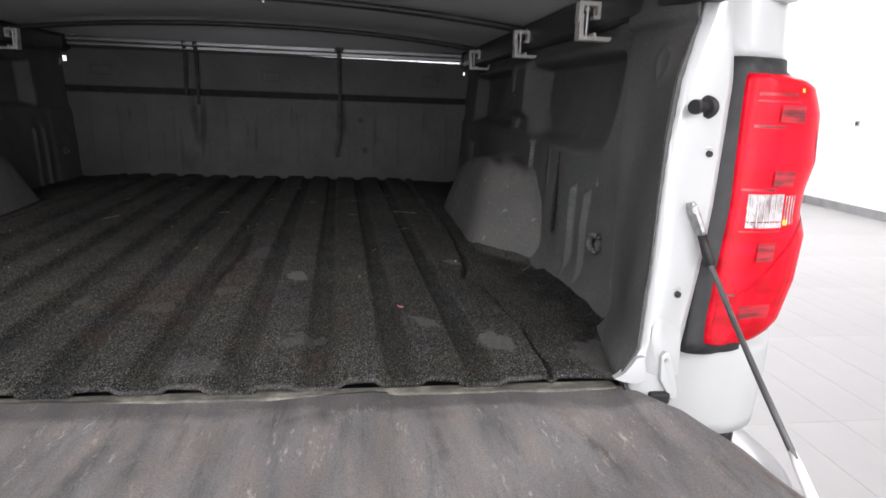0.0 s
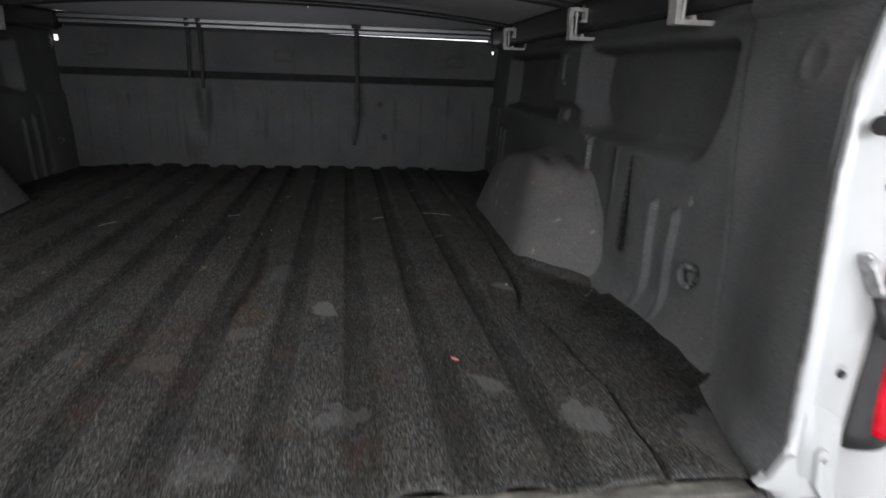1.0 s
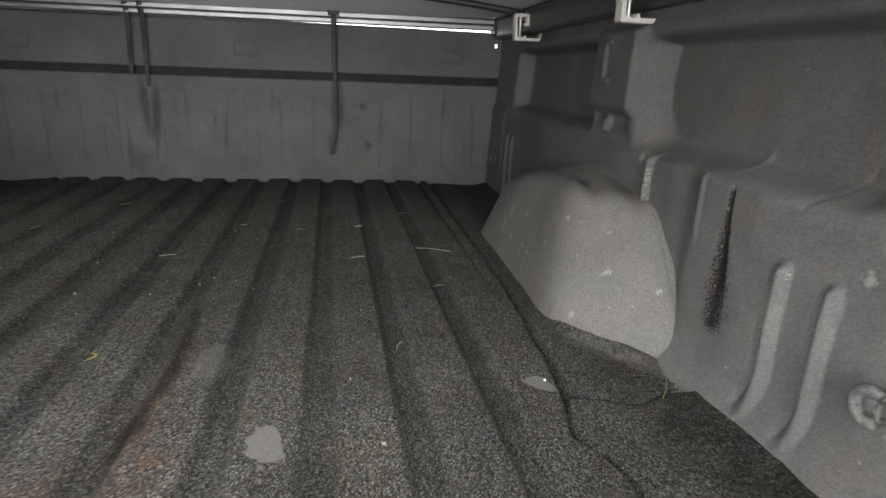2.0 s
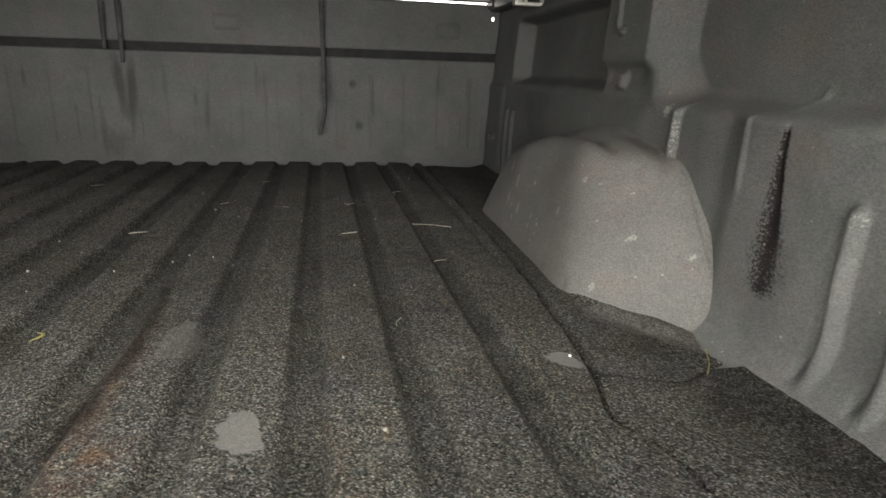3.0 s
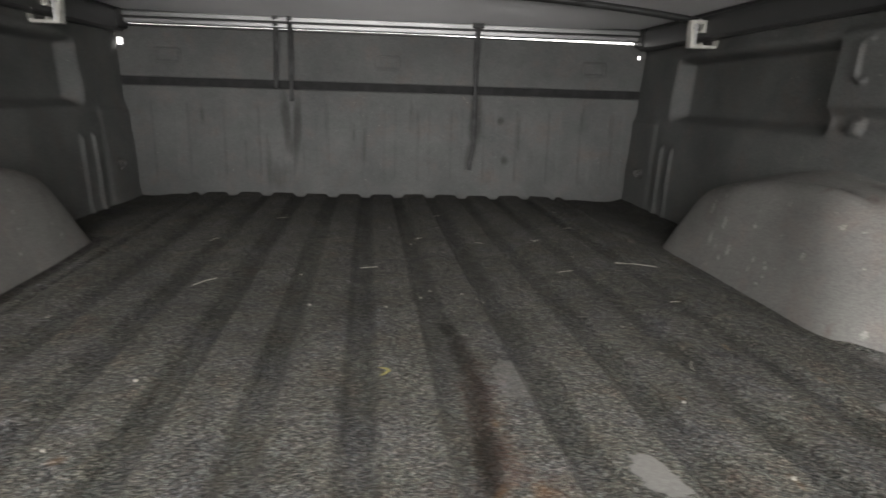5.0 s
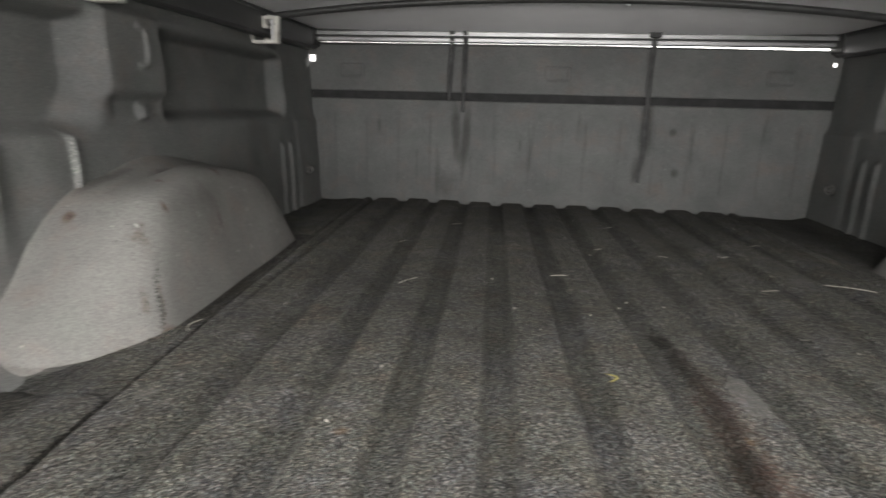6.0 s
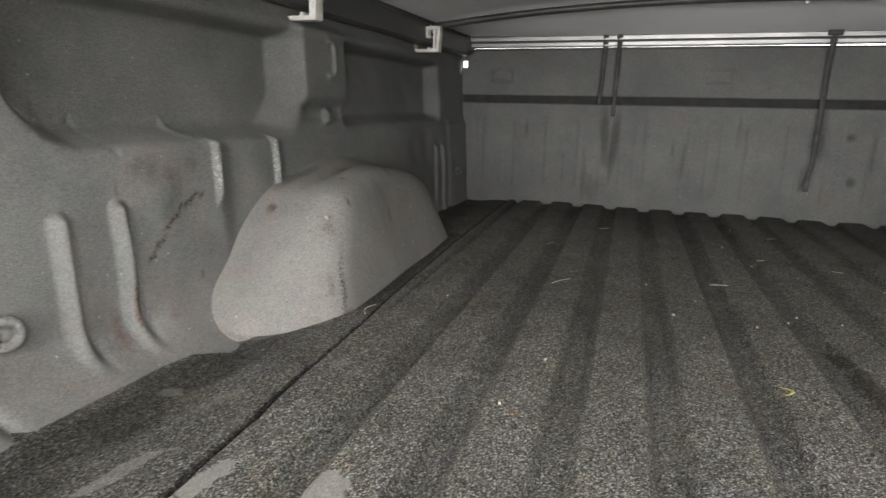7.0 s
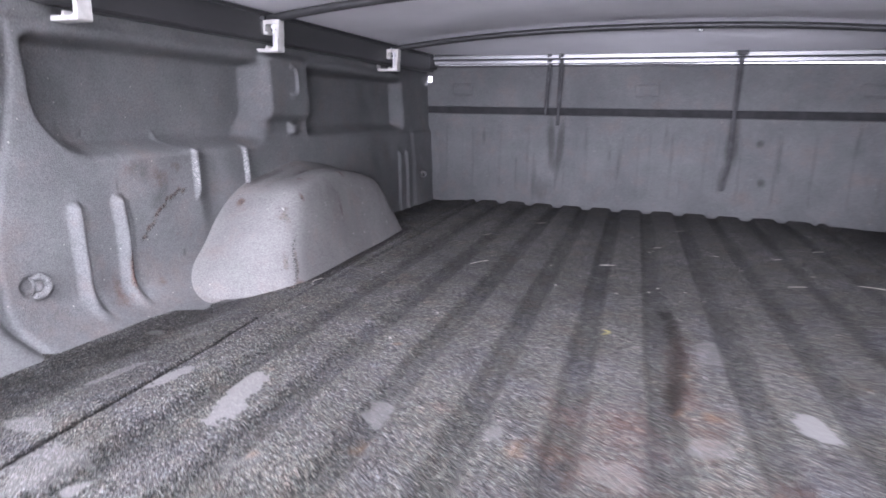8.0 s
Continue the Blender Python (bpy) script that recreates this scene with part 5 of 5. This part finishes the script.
for a, b, bend in (((-0.332, 1.018), (-0.303, 1.055), 0.003), ((0.471, 1.170), (0.545, 1.135), 0.006), ((-0.052, 1.126), (-0.020, 1.128), 0.002),
                   ((0.455, 1.497), (0.478, 1.502), 0.002), ((0.340, 1.352), (0.357, 1.358), 0.001), ((0.062, 1.366), (0.078, 1.371), 0.001),
                   ((-0.300, 1.610), (-0.270, 1.616), 0.001), ((0.484, 0.952), (0.505, 0.953), 0.003), ((-0.585, 0.749), (-0.588, 0.793), 0.010),
                   ((0.33, 1.10), (0.36, 1.105), 0.001), ((0.20, 1.34), (0.215, 1.325), 0.002)):
    straw(a, b, bend)


def flake(x, y, size, mat, name, label, category, lift=0.0012):
    bm = bmesh.new()
    rng = random.Random(int(1000 * (x + 3) + 7777 * y))
    n = 7
    pts = [(x + size * rng.uniform(0.5, 1.0) * math.cos(2 * math.pi * i / n), y + size * rng.uniform(0.5, 1.0) * math.sin(2 * math.pi * i / n)) for i in range(n)]
    z = ground_at(x, y) + lift
    bottom = [bm.verts.new((px, py, z - 0.001)) for px, py in pts]
    top = [bm.verts.new((px, py, z + 0.001 + 0.25 * size * rng.random())) for px, py in pts]
    bm.faces.new(bottom)
    mid = bm.verts.new((x, y, z + 0.0012 + 0.2 * size))
    for i in range(n):
        bm.faces.new((bottom[i], bottom[(i + 1) % n], top[(i + 1) % n], top[i]))
        bm.faces.new((top[i], top[(i + 1) % n], mid))
    tagged(part(name, bm, mat), label, category, "litter on the mat")


bm = bmesh.new()
lie = ground_at(0.441, 0.284) + 0.0022
tube(bm, [(0.436, 0.289, lie + 0.0012), (0.4385, 0.2862, lie), (0.4415, 0.2845, lie), (0.4445, 0.2805, lie + 0.0004), (0.4455, 0.2780, lie + 0.0014)], [0.0009, 0.0019, 0.0021, 0.0017, 0.0008], 6, 0.5)
tagged(part("plastic_chip", bm, PINK), "small pink plastic chip on the carpet mat", "plastic chip", "litter on the mat")
bm = bmesh.new()
lie = ground_at(0.003, 0.684) + 0.002
tube(bm, [(-0.006 + 0.010 * math.sin(a), 0.672 + 0.007 * a, lie + 0.002 * math.sin(a)) for a in np.linspace(0, 3.4, 10)], [0.0005 + 0.0016 * math.sin(k / 9 * math.pi) for k in range(10)], 6, 0.5)
tagged(part("leaf_scrap", bm, LEAF, None, "", True), "small curled yellow-green leaf scrap on the mat", "leaf scrap", "litter on the mat")
for x, y, s in ((-0.121, 0.917, 0.005), (0.052, 1.358, 0.005), (0.002, 1.472, 0.004), (0.337, 1.359, 0.004), (0.462, 1.513, 0.005), (0.372, 1.095, 0.003),
                (-0.31, 0.534, 0.004), (-0.283, 0.669, 0.004), (0.334, 0.60, 0.003), (0.37, 0.465, 0.004), (0.16, 0.95, 0.003), (0.25, 1.20, 0.003), (-0.2, 1.3, 0.003), (0.12, 1.25, 0.003)):
    flake(x, y, 0.6 * s, FLAKE, "grit_flake", "tiny pale grit flake on the mat", "grit")

rng = random.Random(17)
for k in range(34):
    y = 0.75 + 1.15 * rng.random()
    x = rng.uniform(-0.52, 0.55)
    flake(x, y, rng.uniform(0.0009, 0.0019), rng.choice((FLAKE, FLAKE, STRAW)), "grit_flake", "tiny pale grit flake on the mat", "grit", 0.0008)
for a, b, bend in (((0.40, 0.70), (0.408, 0.722), 0.003), ((-0.40, 1.35), (-0.385, 1.37), 0.002), ((0.12, 1.62), (0.14, 1.625), 0.001)):
    straw(a, b, bend, 0.00045)
straw((0.765, 0.606), (0.729, 0.545), 0.003, 0.0007, LEAF, "yellowish grass stalk at the foot of the wheel housing")
flake(0.582, 0.580, 0.0019, PALE, "grit_flake", "small white grit flake on a bare patch of the mat", "grit")


# ---- floor planks ----
PLANK, LENGTH, JOINT = 0.25, 0.86, 0.0014


def plank_box(bm, x0, y0, x1, y1, z):
    return box(bm, (x0 + JOINT / 2, y0 + JOINT / 2, z - 0.006), (x1 - JOINT / 2, y1 - JOINT / 2, z))


plank_mesh = bpy.data.meshes.new("tile")
bm = plank_box(bmesh.new(), 0, 0, PLANK, LENGTH, 0.0)
bm.to_mesh(plank_mesh)
bm.free()
plank_mesh.materials.append(TILE)
corners, quads = [], []
for i in range(-37, 19):
    for j in range(-11, 7):
        x, y = 2.057 + PLANK * i, 1.24 + LENGTH * j
        x1, y1 = min(x + PLANK, ROOM_E), min(y + LENGTH, ROOM_N)
        x, y = max(x, ROOM_W), max(y, ROOM_S)
        if x1 - x < 0.02 or y1 - y < 0.02:
            continue
        if x > 1.2 and x1 < ROOM_E and y > -3.2 and y1 < ROOM_N:
            piece = new("tile", plank_mesh)
            piece.parent = floor
            piece.location = (x, y, GROUND)
            continue
        n = len(corners)
        h = JOINT / 2
        corners += [(a, b, c) for c in (GROUND - 0.006, GROUND) for a, b in ((x + h, y + h), (x1 - h, y + h), (x1 - h, y1 - h), (x + h, y1 - h))]
        quads += [[n + k for k in face] for face in ((4, 5, 6, 7), (0, 1, 5, 4), (1, 2, 6, 5), (2, 3, 7, 6), (3, 0, 4, 7))]
rest = bpy.data.meshes.new("tiles")
rest.from_pydata(corners, [], quads)
tagged(link_mesh("tiles", rest, TILE, floor), "", "", "", "stuff")
